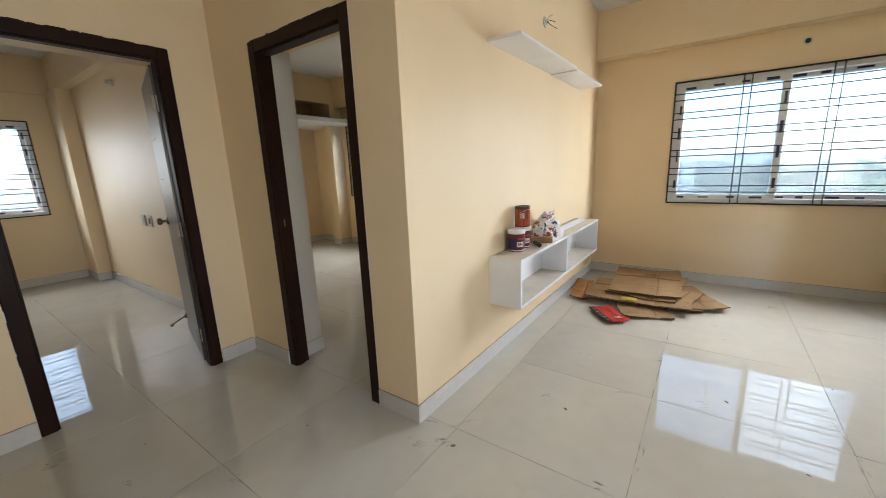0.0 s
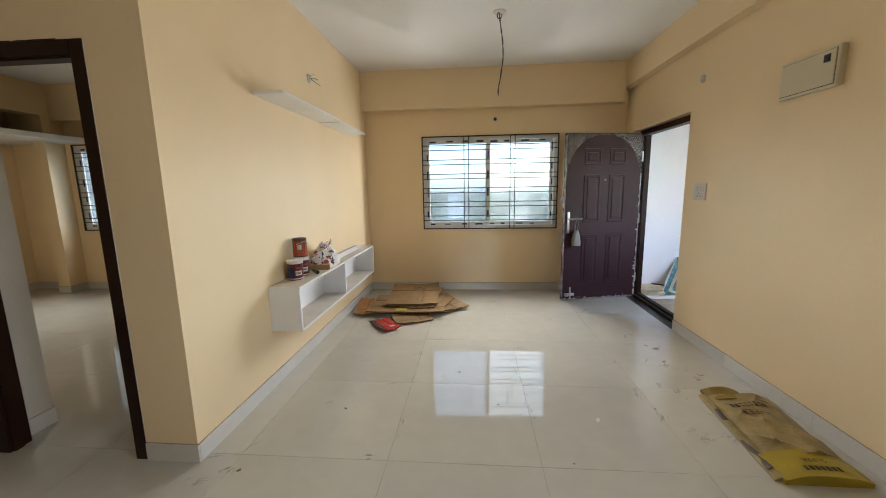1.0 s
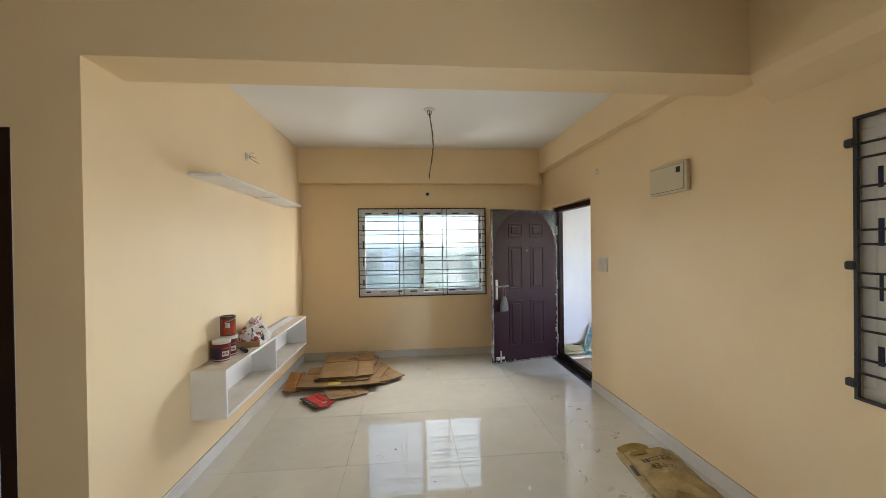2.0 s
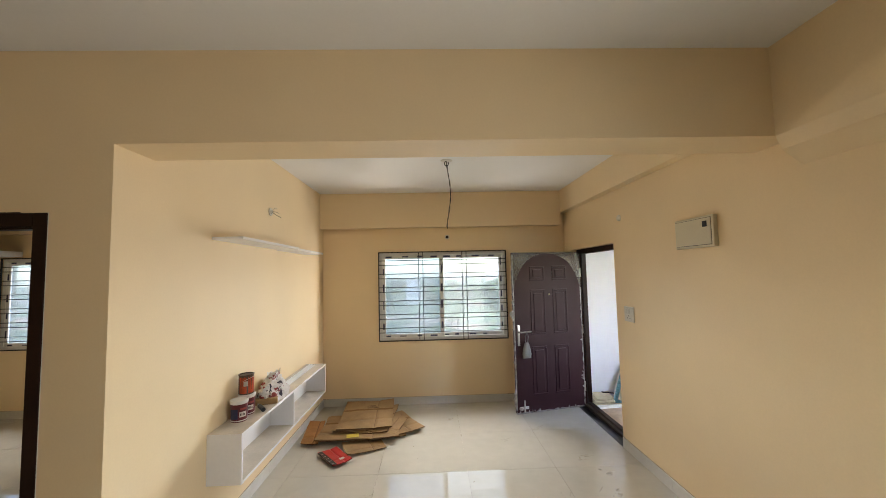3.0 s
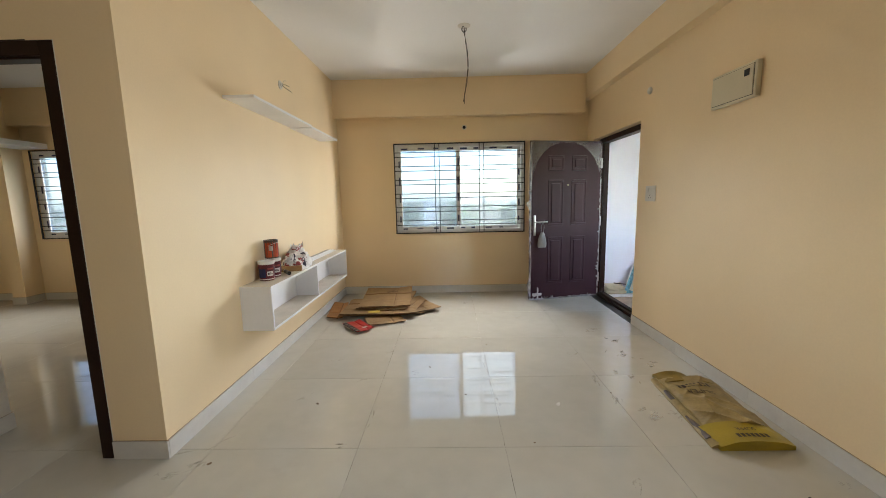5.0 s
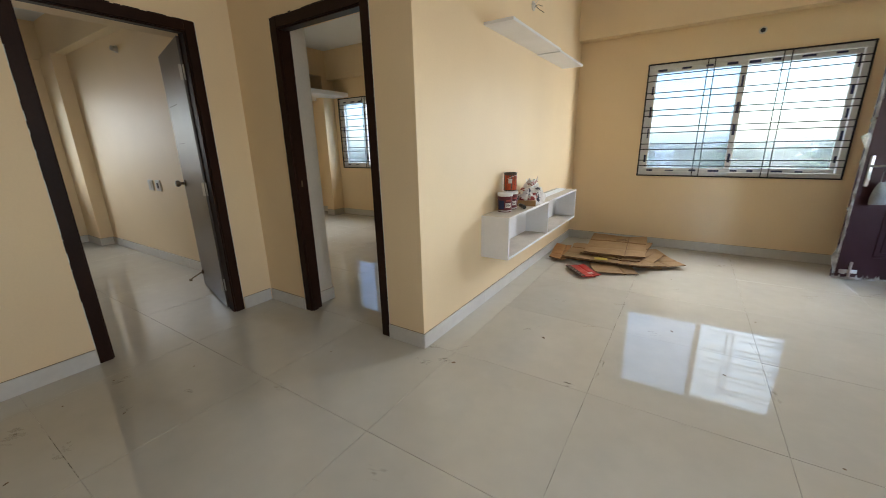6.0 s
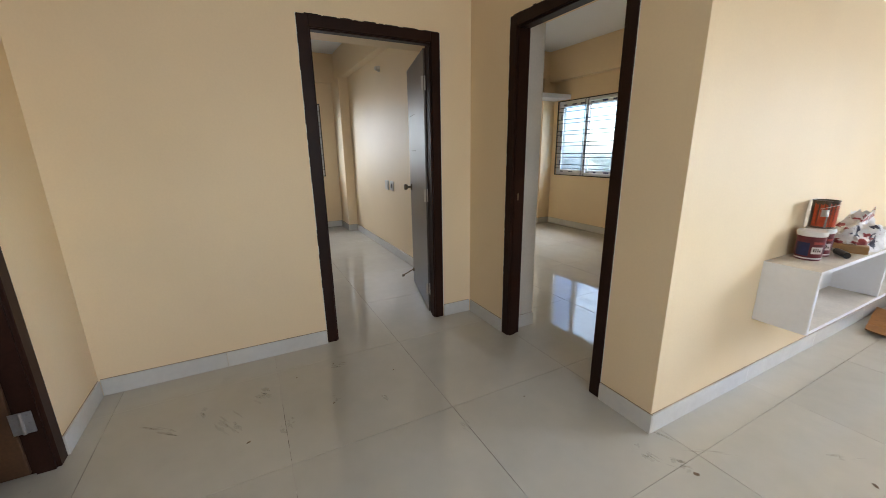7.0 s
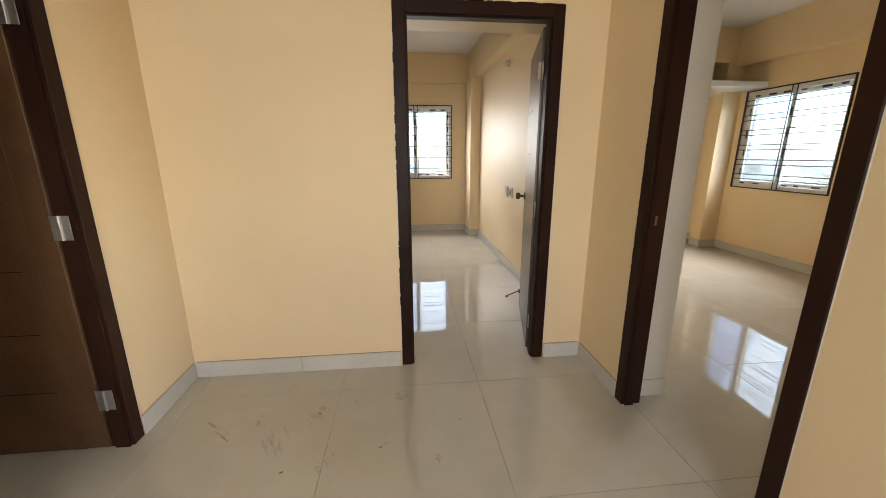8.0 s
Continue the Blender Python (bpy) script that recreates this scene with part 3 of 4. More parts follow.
EL, EH = 0.985, 2.025
leaf4 = part("leaf", box(0.0, EL, -0.05, 0.0, 0.0, EH, 0.004), M_maroon, entrance, "maroon embossed steel leaf", inside(entrance, pose(3.515, 3.178, 0.012, 0, 0, 193.4)))
for x0, x1 in ((0.21, 0.425), (0.535, 0.75)):
    for z0, z1 in ((1.655, 1.845), (0.965, 1.54), (0.205, 0.815)):
        bm = bmesh.new()
        for q in ((x0, x1, z0, z0 + 0.022), (x0, x1, z1 - 0.022, z1), (x0, x0 + 0.022, z0 + 0.022, z1 - 0.022), (x1 - 0.022, x1, z0 + 0.022, z1 - 0.022)):
            cube(bm, q[0], q[1], -0.004, 0.007, q[2], q[3], 0.005, 2)
        cube(bm, x0 + 0.045, x1 - 0.045, -0.004, 0.008, z0 + 0.045, z1 - 0.045, 0.007, 2)
        part("panel", bm, M_maroon, leaf4)
# film left over the corners above the arch
fb = bmesh.new()
NA = 40
prev = None
for k in range(NA + 1):
    x = EL * k / NA
    u = (x - EL / 2) / (EL / 2)
    za = 1.42 + 0.585 * math.sqrt(max(0.0, 1 - abs(u) ** 2.3)) + 0.006 * noise.noise((x * 20, 0, 0))
    lift = 0.003 + 0.003 * noise.noise((x * 9, 2, 0))
    row = (fb.verts.new((x, lift, min(za, EH - 0.004))), fb.verts.new((x, lift + 0.002, EH - 0.001)))
    if prev:
        fb.faces.new((prev[0], row[0], row[1], prev[1]))
    prev = row
part("film", fb, F_grey, leaf4, "grey protective film above the arch")
rng = random.Random(11)
for side in (0, 1, 2):
    fb, prev = bmesh.new(), None
    n = 90
    for k in range(n + 1):
        t = k / n
        wd = 0.012 + 0.022 * abs(noise.noise((t * 14, side * 7.3, 0))) + (0.03 if rng.random() < 0.06 else 0)
        lift = 0.004 + 0.014 * abs(noise.noise((t * 22, 5 + side, 0)))
        if side == 0:
            a, b = (-0.004, 0.002, t * 1.55), (wd, lift, t * 1.55)
        elif side == 1:
            a, b = (EL + 0.002 + wd * 0.6, 0.001, t * 2.0), (EL - 0.006, lift, t * 2.0)
        else:
            a, b = (t * EL, 0.002, -0.006), (t * EL, lift, wd * 0.9)
        row = (fb.verts.new(a), fb.verts.new(b))
        if prev:
            fb.faces.new((prev[0], row[0], row[1], prev[1]))
        prev = row
    part("film_edge", fb, F_clear, leaf4, "torn clear film along the edge")
fb = bmesh.new()
tri = [fb.verts.new(p) for p in ((EL, 0.0, 0.02), (EL + 0.055, 0.01, 0.20), (EL + 0.02, 0.02, 0.33), (EL, 0.0, 0.40))]
fb.faces.new(tri)
part("film_flap", fb, F_clear, leaf4, "loose flap of clear film")
fb = bmesh.new()
tri = [fb.verts.new(p) for p in ((EL, 0.0, 1.13), (EL + 0.06, 0.01, 1.23), (EL + 0.07, 0.012, 1.26), (EL, 0.0, 1.30))]
fb.faces.new(tri)
part("film_flap", fb, F_clear, leaf4, "loose flap of clear film")
hb = box(EL - 0.068, EL - 0.036, -0.001, 0.010, 0.84, 1.10, 0.005, 2)
plate = part("handle_plate", hb, M_steel, leaf4, "steel lock plate", None, True)
hb = bmesh.new()
tube(hb, [(EL - 0.052, 0.010, 1.015), (EL - 0.052, 0.055, 1.015), (EL - 0.075, 0.062, 1.015), (EL - 0.20, 0.062, 1.018)], 0.0095, 10)
lathe(hb, [(0.014, 0), (0.014, 0.004)], 14, (EL - 0.052, 0.012, 0.90))
part("lever", hb, M_steel, plate, "steel lever handle", None, True)
hb = bmesh.new()
lathe(hb, [(0.014, 0), (0.014, 0.004), (0.008, 0.006)], 16)
part("peephole", hb, M_bronze, leaf4, "round peephole", pose(0.475, 0.0, 1.475, -90), True)
hb = box(EL - 0.16, EL - 0.03, 0.0, 0.012, 0.05, 0.085, 0.005, 2)
tube(hb, [(EL - 0.10, 0.016, 0.02), (EL - 0.10, 0.016, 0.16)], 0.010, 10)
lathe(hb, [(0.018, 0), (0.022, 0.02), (0.016, 0.035)], 14, (EL - 0.05, 0.022, 0.05))
part("bottom_bolt", hb, M_steel, leaf4, "chrome floor bolt", None, True)
for z in (0.25, 1.0, 1.75):
    part("hinge", tube(bmesh.new(), [(-0.004, 0.004, z - 0.06), (-0.004, 0.004, z + 0.06)], 0.009, 10), M_steel, leaf4, "steel hinge knuckle", None, True)

# pouch that hangs on the lever
pm = pose(3.515, 3.178, 0.012, 0, 0, 193.4)
pb = bmesh.new()
rings = []
for s, wd, th in ((0.0, 0.058, 0.010), (0.05, 0.062, 0.022), (0.11, 0.052, 0.024), (0.17, 0.036, 0.016), (0.19, 0.026, 0.010)):
    rings.append([pb.verts.new((wd * math.cos(2 * math.pi * k / 12) + 0.004 * noise.noise((k, s * 20, 1)), th * math.sin(2 * math.pi * k / 12), s + 0.008 * noise.noise((k * 2.0, 3, s * 9)))) for k in range(12)])
for a, b in zip(rings, rings[1:]):
    for k in range(12):
        pb.faces.new((a[k], a[(k + 1) % 12], b[(k + 1) % 12], b[k]))
pb.faces.new(rings[0][::-1])
pb.faces.new(rings[-1])
pouch = thing("key_pouch", "small grey plastic pouch hanging from the lever handle", "pouch", pm @ pose(EL - 0.135, 0.05, 0.69))
part("bag_body", pb, M_pouch, pouch, "", None, True)
part("cord", tube(bmesh.new(), [(-0.015, 0, 0.185), (-0.02, 0.012, 0.27), (0.0, 0.024, 0.335), (0.02, 0.012, 0.27), (0.015, 0, 0.185)], 0.0035, 6), M_pouch, pouch)

# ---- living room: built-in shelves ----
cab = thing("wall_box_shelf", "white laminate open box shelf fixed to the wall", "shelf", pose(0, 0.802, 0.415))
cl, ch, cd, th = 1.972, 0.331, 0.230, 0.018
part("top_panel", box(0.001, cd, 0.0, cl, ch - th, ch, 0.0015), M_dusty, cab, "dusty top board")
part("bottom_panel", box(0.001, cd, 0.0, cl, 0.0, th, 0.0015), M_dusty, cab, "dusty bottom board")
part("side_panel", box(0.001, cd + 0.001, -0.001, th, th, ch - th, 0.001), M_white, cab)
part("side_panel", box(0.001, cd + 0.001, cl - th, cl + 0.001, th, ch - th, 0.001), M_white, cab)
part("side_panel", box(0.001, cd - 0.001, -0.0045, -0.0012, 0.0, ch - 0.001, 0.001), M_white, cab)
part("divider", box(0.010, cd - 0.002, 0.95, 0.95 + th, th, ch - th, 0.001), M_white, cab)
part("back_panel", box(0.001, 0.008, th, cl - th, th, ch - th), M_white, cab)
part("front_edging", box(cd, cd + 0.0015, 0.0, cl, ch - th, ch, 0.0003), M_white, cab)
part("front_edging", box(cd, cd + 0.0015, 0.0, cl, 0.0, th, 0.0003), M_white, cab)
ledge = thing("wall_ledge_shelf", "thin white laminate ledge high on the wall", "shelf", pose(0, 0, 0))
part("board", box(0.001, 0.218, 0.815, 1.90, 2.058, 2.078, 0.0015), M_white, ledge)
part("board", box(0.001, 0.214, 1.90, 2.735, 2.050, 2.070, 0.0015), M_white, ledge)

# things on the box shelf
SH = 0.7465


def bucket(name, label, x, y, r, h):
    ob = thing(name, label, "paint tub", pose(x, y, SH), "paint tubs on the shelf")
    part("body", lathe(bmesh.new(), [(r * 0.90, 0), (r * 0.93, 0.004), (r * 0.985, h * 0.83)]), M_label, ob, "", None, True)
    part("rim", lathe(bmesh.new(), [(r * 1.0, h * 0.83), (r * 1.03, h * 0.84), (r * 1.03, h * 0.88), (r, h * 0.885)]), M_tub, ob, "", None, True)
    part("lid", lathe(bmesh.new(), [(r * 1.0, h * 0.885), (r * 1.05, h * 0.89), (r * 1.05, h * 0.975), (r * 1.02, h), (r * 0.94, h), (r * 0.92, h * 0.985)]), M_tub, ob, "white snap-on lid", None, True)
    part("base_ring", lathe(bmesh.new(), [(r * 0.905, 0.006), (r * 0.945, 0.008), (r * 0.945, 0.014), (r * 0.915, 0.016)]), M_tub, ob, "", None, True)
    for a0, a1, z0, z1, mt in ((-62, -12, 0.24, 0.48, M_paper), (-56, -50, 0.31, 0.42, M_print), (-47, -42, 0.31, 0.42, M_print), (-39, -33, 0.31, 0.42, M_print), (-30, -21, 0.31, 0.38, M_print), (-58, -10, 0.57, 0.66, M_bag_print), (-128, -72, 0.16, 0.62, M_mark), (10, 60, 0.2, 0.6, M_mark)):
        bm = bmesh.new()
        n = 8
        prev = None
        for k in range(n + 1):
            a = radians(a0 + (a1 - a0) * k / n)
            row = []
            for z in (z0, z1):
                rr = r * (0.93 + 0.055 * z / 0.83) + (0.0012 if mt is M_paper else 0.0020)
                row.append(bm.verts.new((rr * math.cos(a), rr * math.sin(a), z * h)))
            if prev:
                bm.faces.new((prev[0], row[0], row[1], prev[1]))
            prev = row
        part("label_patch", bm, mt, ob)
    return ob


bucket("paint_tub", "maroon-labelled paint tub with white lid on the shelf", 0.088, 1.045, 0.059, 0.152)
bucket("paint_tub", "maroon-labelled paint tub beneath an orange tin", 0.075, 1.185, 0.059, 0.152)
tin = thing("paint_tin", "used orange and black metal paint tin standing on a tub", "paint tin", pose(0.070, 1.185, SH + 0.153) @ Matrix.Diagonal((0.79, 0.79, 0.93, 1)))
part("body", lathe(bmesh.new(), [(0.067, 0), (0.070, 0.003), (0.068, 0.006), (0.068, 0.150), (0.071, 0.153), (0.071, 0.158), (0.060, 0.158), (0.058, 0.150)]), M_tin, tin, "", None, True)
for a0, a1 in ((-120, -62), (-52, 5), (20, 90)):
    bm, prev = bmesh.new(), None
    for k in range(9):
        a = radians(a0 + (a1 - a0) * k / 8)
        row = [bm.verts.new((0.0690 * math.cos(a), 0.0690 * math.sin(a), z)) for z in (0.009 + 0.003 * (k % 2), 0.144 - 0.006 * (k % 3))]
        if prev:
            bm.faces.new((prev[0], row[0], row[1], prev[1]))
        prev = row
    part("label", bm, M_orange, tin, "orange label with paint runs")
bm, prev = bmesh.new(), None
for k in range(9):
    a = radians(-84 + 32 * k / 8)
    row = [bm.verts.new((0.0700 * math.cos(a), 0.0700 * math.sin(a), z)) for z in (0.068, 0.108)]
    if prev:
        bm.faces.new((prev[0], row[0], row[1], prev[1]))
    prev = row
part("label_patch", bm, M_steel, tin, "silvery patch on the label")
for k, (a0, wd, z1) in enumerate(((-100, 7, 0.02), (-76, 4, 0.06), (-47, 5, 0.015), (-30, 8, 0.04), (-12, 4, 0.07), (35, 7, 0.03))):
    a1, a2 = radians(a0), radians(a0 + wd)
    bm = bmesh.new()
    bm.faces.new([bm.verts.new((0.0695 * math.cos(a), 0.0695 * math.sin(a), z)) for a, z in ((a1, 0.148), (a2, 0.148), ((a1 * 0.3 + a2 * 0.7), z1), ((a1 * 0.7 + a2 * 0.3), z1))])
    part("paint_run", bm, M_tin, tin, "dark run of dried paint")
part("handle_wire", tube(bmesh.new(), [(0.069 * math.cos(a), 0.069 * math.sin(a), 0.135 - 0.05 * math.sin(a * 0.5) ** 2) for a in [radians(-90 + 12 * k) for k in range(16)]], 0.002, 6), M_steel, tin)


def crumple(rx, ry, rz, seed, amp, n=4, flat=0.25):
    """A crumpled soft lump standing on z = 0."""
    bm = bmesh.new()
    bmesh.ops.create_icosphere(bm, subdivisions=n, radius=1.0)
    for v in bm.verts:
        p = v.co.copy()
        d = 1 + amp * noise.noise(p * 1.6 + Vector((seed, 0, 0))) + amp * 0.7 * abs(noise.noise(p * 4.1 + Vector((0, seed, 0)))) - amp * 0.25 * abs(noise.noise(p * 9.0 + Vector((0, 0, seed))))
        v.co = Vector((p.x * rx * d, p.y * ry * d, max(-flat, p.z * d) * rz))
    z0 = min(v.co.z for v in bm.verts)
    for v in bm.verts:
        v.co.z -= z0
    return bm


bag = thing("carrier_bag", "crumpled white plastic carrier bag with red print", "plastic bag", pose(0.112, 1.56, SH))
part("bag_body", crumple(0.095, 0.175, 0.135, 4.2, 0.42), M_plastic_bag, bag, "", None, True)
fb = bmesh.new()
tops = []
for k in range(15):
    a = 2 * math.pi * k / 14
    tops.append((fb.verts.new((0.02 * math.cos(a), 0.03 + 0.05 * math.sin(a), 0.11)), fb.verts.new((0.045 * math.cos(a) + 0.02 * noise.noise((k, 0, 5)), 0.03 + 0.09 * math.sin(a) + 0.02 * noise.noise((k, 7, 0)), 0.205 + 0.05 * noise.noise((k * 0.7, 3, 3))))))
for a, b in zip(tops, tops[1:]):
    fb.faces.new((a[0], b[0], b[1], a[1]))
part("bag_mouth", fb, M_plastic_bag, bag, "", None, True)
solid("wood_offcut", box(-0.028, 0.028, -0.11, 0.11, 0.0, 0.045, 0.004), M_card, "brown wooden offcut lying on the shelf", "offcut", pose(0.112, 1.385, SH, 0, 0, -74))
roller = thing("paint_roller", "paint roller with black grip and bent steel wire", "paint roller", pose(0.165, 1.24, SH + 0.017, 0, 0, 38))
part("grip", tube(bmesh.new(), [(0, -0.05, 0), (0, -0.03, 0.001), (0, 0.03, 0.001), (0, 0.06, 0)], 0.0165, 12), M_black, roller, "black plastic grip", None, True)
part("ferrule", tube(bmesh.new(), [(0, 0.06, 0), (0, 0.10, 0)], 0.010, 12), M_steel, roller, "", None, True)
part("wire", tube(bmesh.new(), [(0, 0.10, 0), (0.01, 0.17, -0.004), (0.04, 0.25, -0.008), (0.09, 0.27, -0.008)], 0.0035, 8), M_steel, roller, "", None, True)
for x, y0, y1, hgt in ((0.075, 1.92, 2.72, 0.014), (0.115, 1.86, 2.70, 0.012)):
    bm = box(x - 0.013, x + 0.013, y0, y1, 0, 0.002)
    cube(bm, x - 0.013, x - 0.011, y0, y1, 0.002, hgt)
    cube(bm, x + 0.011, x + 0.013, y0, y1, 0.002, hgt)
    solid("aluminium_channel", bm, M_alu, "length of silvery aluminium channel lying on the shelf", "metal channel", pose(0, 0, SH), "channels on the shelf")
solid("dark_batten", box(0.02, 0.05, 1.80, 2.70, 0, 0.012, 0.001), M_dusty, "long thin brown batten along the wall on the shelf", "batten", pose(0, 0, SH))

# ---- cardboard pile ----


def sheet_z(x, y, w, d, seed, sag):
    """The sag of a flattened carton, with its fold lines and curled corners."""
    z = sag * 0.35 * noise.noise((x * 2.2 + seed, y * 2.2, seed)) + sag * 0.15 * noise.noise((x * 7, y * 7 + seed, 1))
    z -= 0.007 * math.exp(-((x - w * 0.18) / 0.010) ** 2) + 0.006 * math.exp(-((y + d * 0.22) / 0.010) ** 2)
    u, v = 2 * x / w, 2 * y / d
    return z + sag * 0.55 * (u * u * v * v) * (0.5 + noise.noise((math.copysign(3, u) + seed, math.copysign(2, v), 4)))


def sheet_bm(w, d, seed, th=0.006, sag=0.03, nx=22, ny=22, rim=True, faces=True):
    """A flattened carton: a double sheet with fold lines, ragged rim and curled corners. rim or faces alone can be had."""
    bm = bmesh.new()
    grid = {}
    for s in (0, 1):
        for i in range(nx + 1):
            for j in range(ny + 1):
                x, y = w * (i / nx - 0.5), d * (j / ny - 0.5)
                z = sheet_z(x, y, w, d, seed, sag)
                ex = 0.007 * noise.noise((x * 9, y * 9, seed)) if i in (0, nx) or j in (0, ny) else 0
                grid[s, i, j] = (x + ex, y + ex, z + s * th)
    made = {}

    def v(*k):
        if k not in made:
            made[k] = bm.verts.new(grid[k])
        return made[k]
    if faces:
        for i in range(nx):
            for j in range(ny):
                for s in (0, 1):
                    bm.faces.new([v(s, a, b) for a, b in ((i, j), (i + 1, j), (i + 1, j + 1), (i, j + 1))])
    if rim:
        edge = [(i, 0) for i in range(nx + 1)] + [(nx, j) for j in range(1, ny + 1)] + [(i, ny) for i in range(nx - 1, -1, -1)] + [(0, j) for j in range(ny - 1, 0, -1)]
        for a, b in zip(edge, edge[1:] + edge[:1]):
            bm.faces.new((v(0, *a), v(0, *b), v(1, *b), v(1, *a)))
    return bm


def crease_bm(w, d, seed, th, sag, lines):
    """Strips that follow the sheet, for darkened folds or tape: (along, at, width)."""
    bm = bmesh.new()
    for along, at, wd in lines:
        prev = None
        for k in range(25):
            t = k / 24 - 0.5
            row = []
            for o in (-wd / 2, wd / 2):
                wob = 0.003 * noise.noise((t * 9, at * 5, seed))
                x, y = (w * t * 0.98, d * at + o + wob) if along == "x" else (w * at + o + wob, d * t * 0.98)
                row.append(bm.verts.new((x, y, sheet_z(x, y, w, d, seed, sag) + th + 0.0009)))
            if prev:
                bm.faces.new((prev[0], row[0], row[1], prev[1]))
            prev = row
    return bm


def carton(label, x, y, z, w, d, rot, seed, tilt=(0, 0), th=0.008, sag=0.03, paper=None):
    ob = thing("flattened_carton", label, "cardboard", pose(x, y, z, tilt[0], tilt[1], rot), "flattened cartons on the floor")
    part("sheet", sheet_bm(w, d, seed, th, sag, rim=False), paper or M_card, ob)
    part("cut_edge", sheet_bm(w, d, seed, th, sag, faces=False), M_card_edge, ob, "dark corrugated cut edge")
    # dark strips along the dents paint the shade of the creases
    part("fold_shade", crease_bm(w, d, seed, th, sag, (("y", 0.18, 0.004), ("x", -0.22, 0.004))), M_card_edge, ob)
    if w > 0.5:
        part("packing_tape", crease_bm(w, d, seed + 0.0, th, sag, (("x", 0.12, 0.045),)), M_tape, ob, "glossy brown packing tape")
    return ob


carton("flattened brown cardboard carton lying on the tiles", 0.70, 2.73, 0.012, 0.95, 0.70, 5, 1.0)
carton("flattened brown cardboard carton with frayed edge", 1.03, 2.72, 0.030, 0.52, 0.60, 30, 2.2)
carton("narrow folded strip of orange-brown carton by the wall", 0.145, 2.60, 0.022, 0.18, 0.64, 9, 3.1, (0, 5), paper=M_card_orange)
carton("flattened brown cardboard carton beneath a packet", 0.78, 2.23, 0.010, 0.40, 0.30, 24, 4.7)
big = carton("large flattened carton with a yellow sticker", 0.68, 2.66, 0.046, 0.88, 0.74, 2, 5.3, (-1.5, 0))
part("sticker", box(-0.17, -0.04, -0.33, -0.24, 0.0112, 0.0122), M_yellow, big, "yellow paper sticker", pose(0, 0, 0.002, 0, 0, 10))
carton("folded brown carton beneath the top one", 0.73, 2.83, 0.072, 0.60, 0.80, -4, 12.4, (1, 1), 0.012)
top = carton("folded carton lying on top with faint print", 0.71, 2.88, 0.100, 0.61, 0.84, 4, 6.6, (1.5, -1), 0.014)
for k in range(3):
    part("print_bar", box(-0.02, 0.12 - 0.02 * k, 0.14 + 0.035 * k, 0.155 + 0.035 * k, 0.0195, 0.0205), M_card_edge, top)
carton("small folded carton flap leaning on the pile", 0.98, 2.62, 0.066, 0.34, 0.42, -14, 7.9, (1, 3))
pk = thing("packet", "flat red and black printed packet on the floor", "packet", pose(0.535, 2.005, 0.019, 0, 0, 40))
part("wrapper", sheet_bm(0.20, 0.34, 9.1, 0.006, 0.03, 12, 12), M_red, pk, "red glossy wrapper")
part("strip", box(-0.103, -0.055, -0.168, 0.168, 0.002, 0.0125, 0.003), M_black, pk, "black printed strip")
for k in range(5):
    part("print_bar", box(-0.095, -0.07, -0.14 + 0.06 * k, -0.135 + 0.06 * k, 0.0125, 0.0130), M_paper, pk)
part("print_bar", box(0.0, 0.05, -0.12, -0.085, 0.0115, 0.0127), M_paper, pk)

# ---- cement sack ----
sack = thing("cement_sack", "empty crumpled yellow woven cement sack on the floor", "sack", pose(3.145, 0.46, 0.0))


def sack_z(x, y, seed, hgt, edge, calm):
    """Height of the crumpled cloth: broad swells with sharp diagonal creases."""
    swell = 0.55 * abs(noise.noise((x * 4 + seed, y * 3, 0))) + 0.10 * noise.noise((x * 13, y * 12, seed))
    low = min(1.0, max(0.15, 0.75 - 3.0 * y))
    crease = low * (1 - abs(noise.noise((x * 3 + y * 4, y * 2 - x * 3.5, seed + 3.0)))) ** 8
    crease += 0.3 * (1 - abs(noise.noise((x * 7 - y * 3, y * 5, seed + 7.0)))) ** 10
    return max(0.002, 0.004 + hgt * edge * (0.52 + 0.36 * calm + (1 - calm) * (swell + 0.42 * crease)))


def sack_bm(y0, y1, x0, x1, seed, hgt, ny=26, nx=20, skew=0.0, calm=0.0):
    bm = bmesh.new()
    g = {}
    for s in (0, 1):
        for i in range(nx + 1):
            for j in range(ny + 1):
                u, t = i / nx, j / ny
                y = y0 + (y1 - y0) * t
                x = x0 + (x1 - x0) * u + skew * (y - y0) + 0.010 * noise.noise((y * 7, u * 2, seed))
                z = sack_z(x, y, seed, hgt, math.sin(math.pi * min(0.97, max(0.03, u))) ** 0.4, calm)
                g[s, i, j] = bm.verts.new((x, y, z if s else 0.001))
    for i in range(nx):
        for j in range(ny):
            for s in (0, 1):
                bm.faces.new([g[s, a, b] for a, b in ((i, j), (i + 1, j), (i + 1, j + 1), (i, j + 1))])
    rim = [(i, 0) for i in range(nx + 1)] + [(nx, j) for j in range(1, ny + 1)] + [(i, ny) for i in range(nx - 1, -1, -1)] + [(0, j) for j in range(ny - 1, 0, -1)]
    for a, b in zip(rim, rim[1:] + rim[:1]):
        bm.faces.new((g[0, a[0], a[1]], g[0, b[0], b[1]], g[1, b[0], b[1]], g[1, a[0], a[1]]))
    return bm


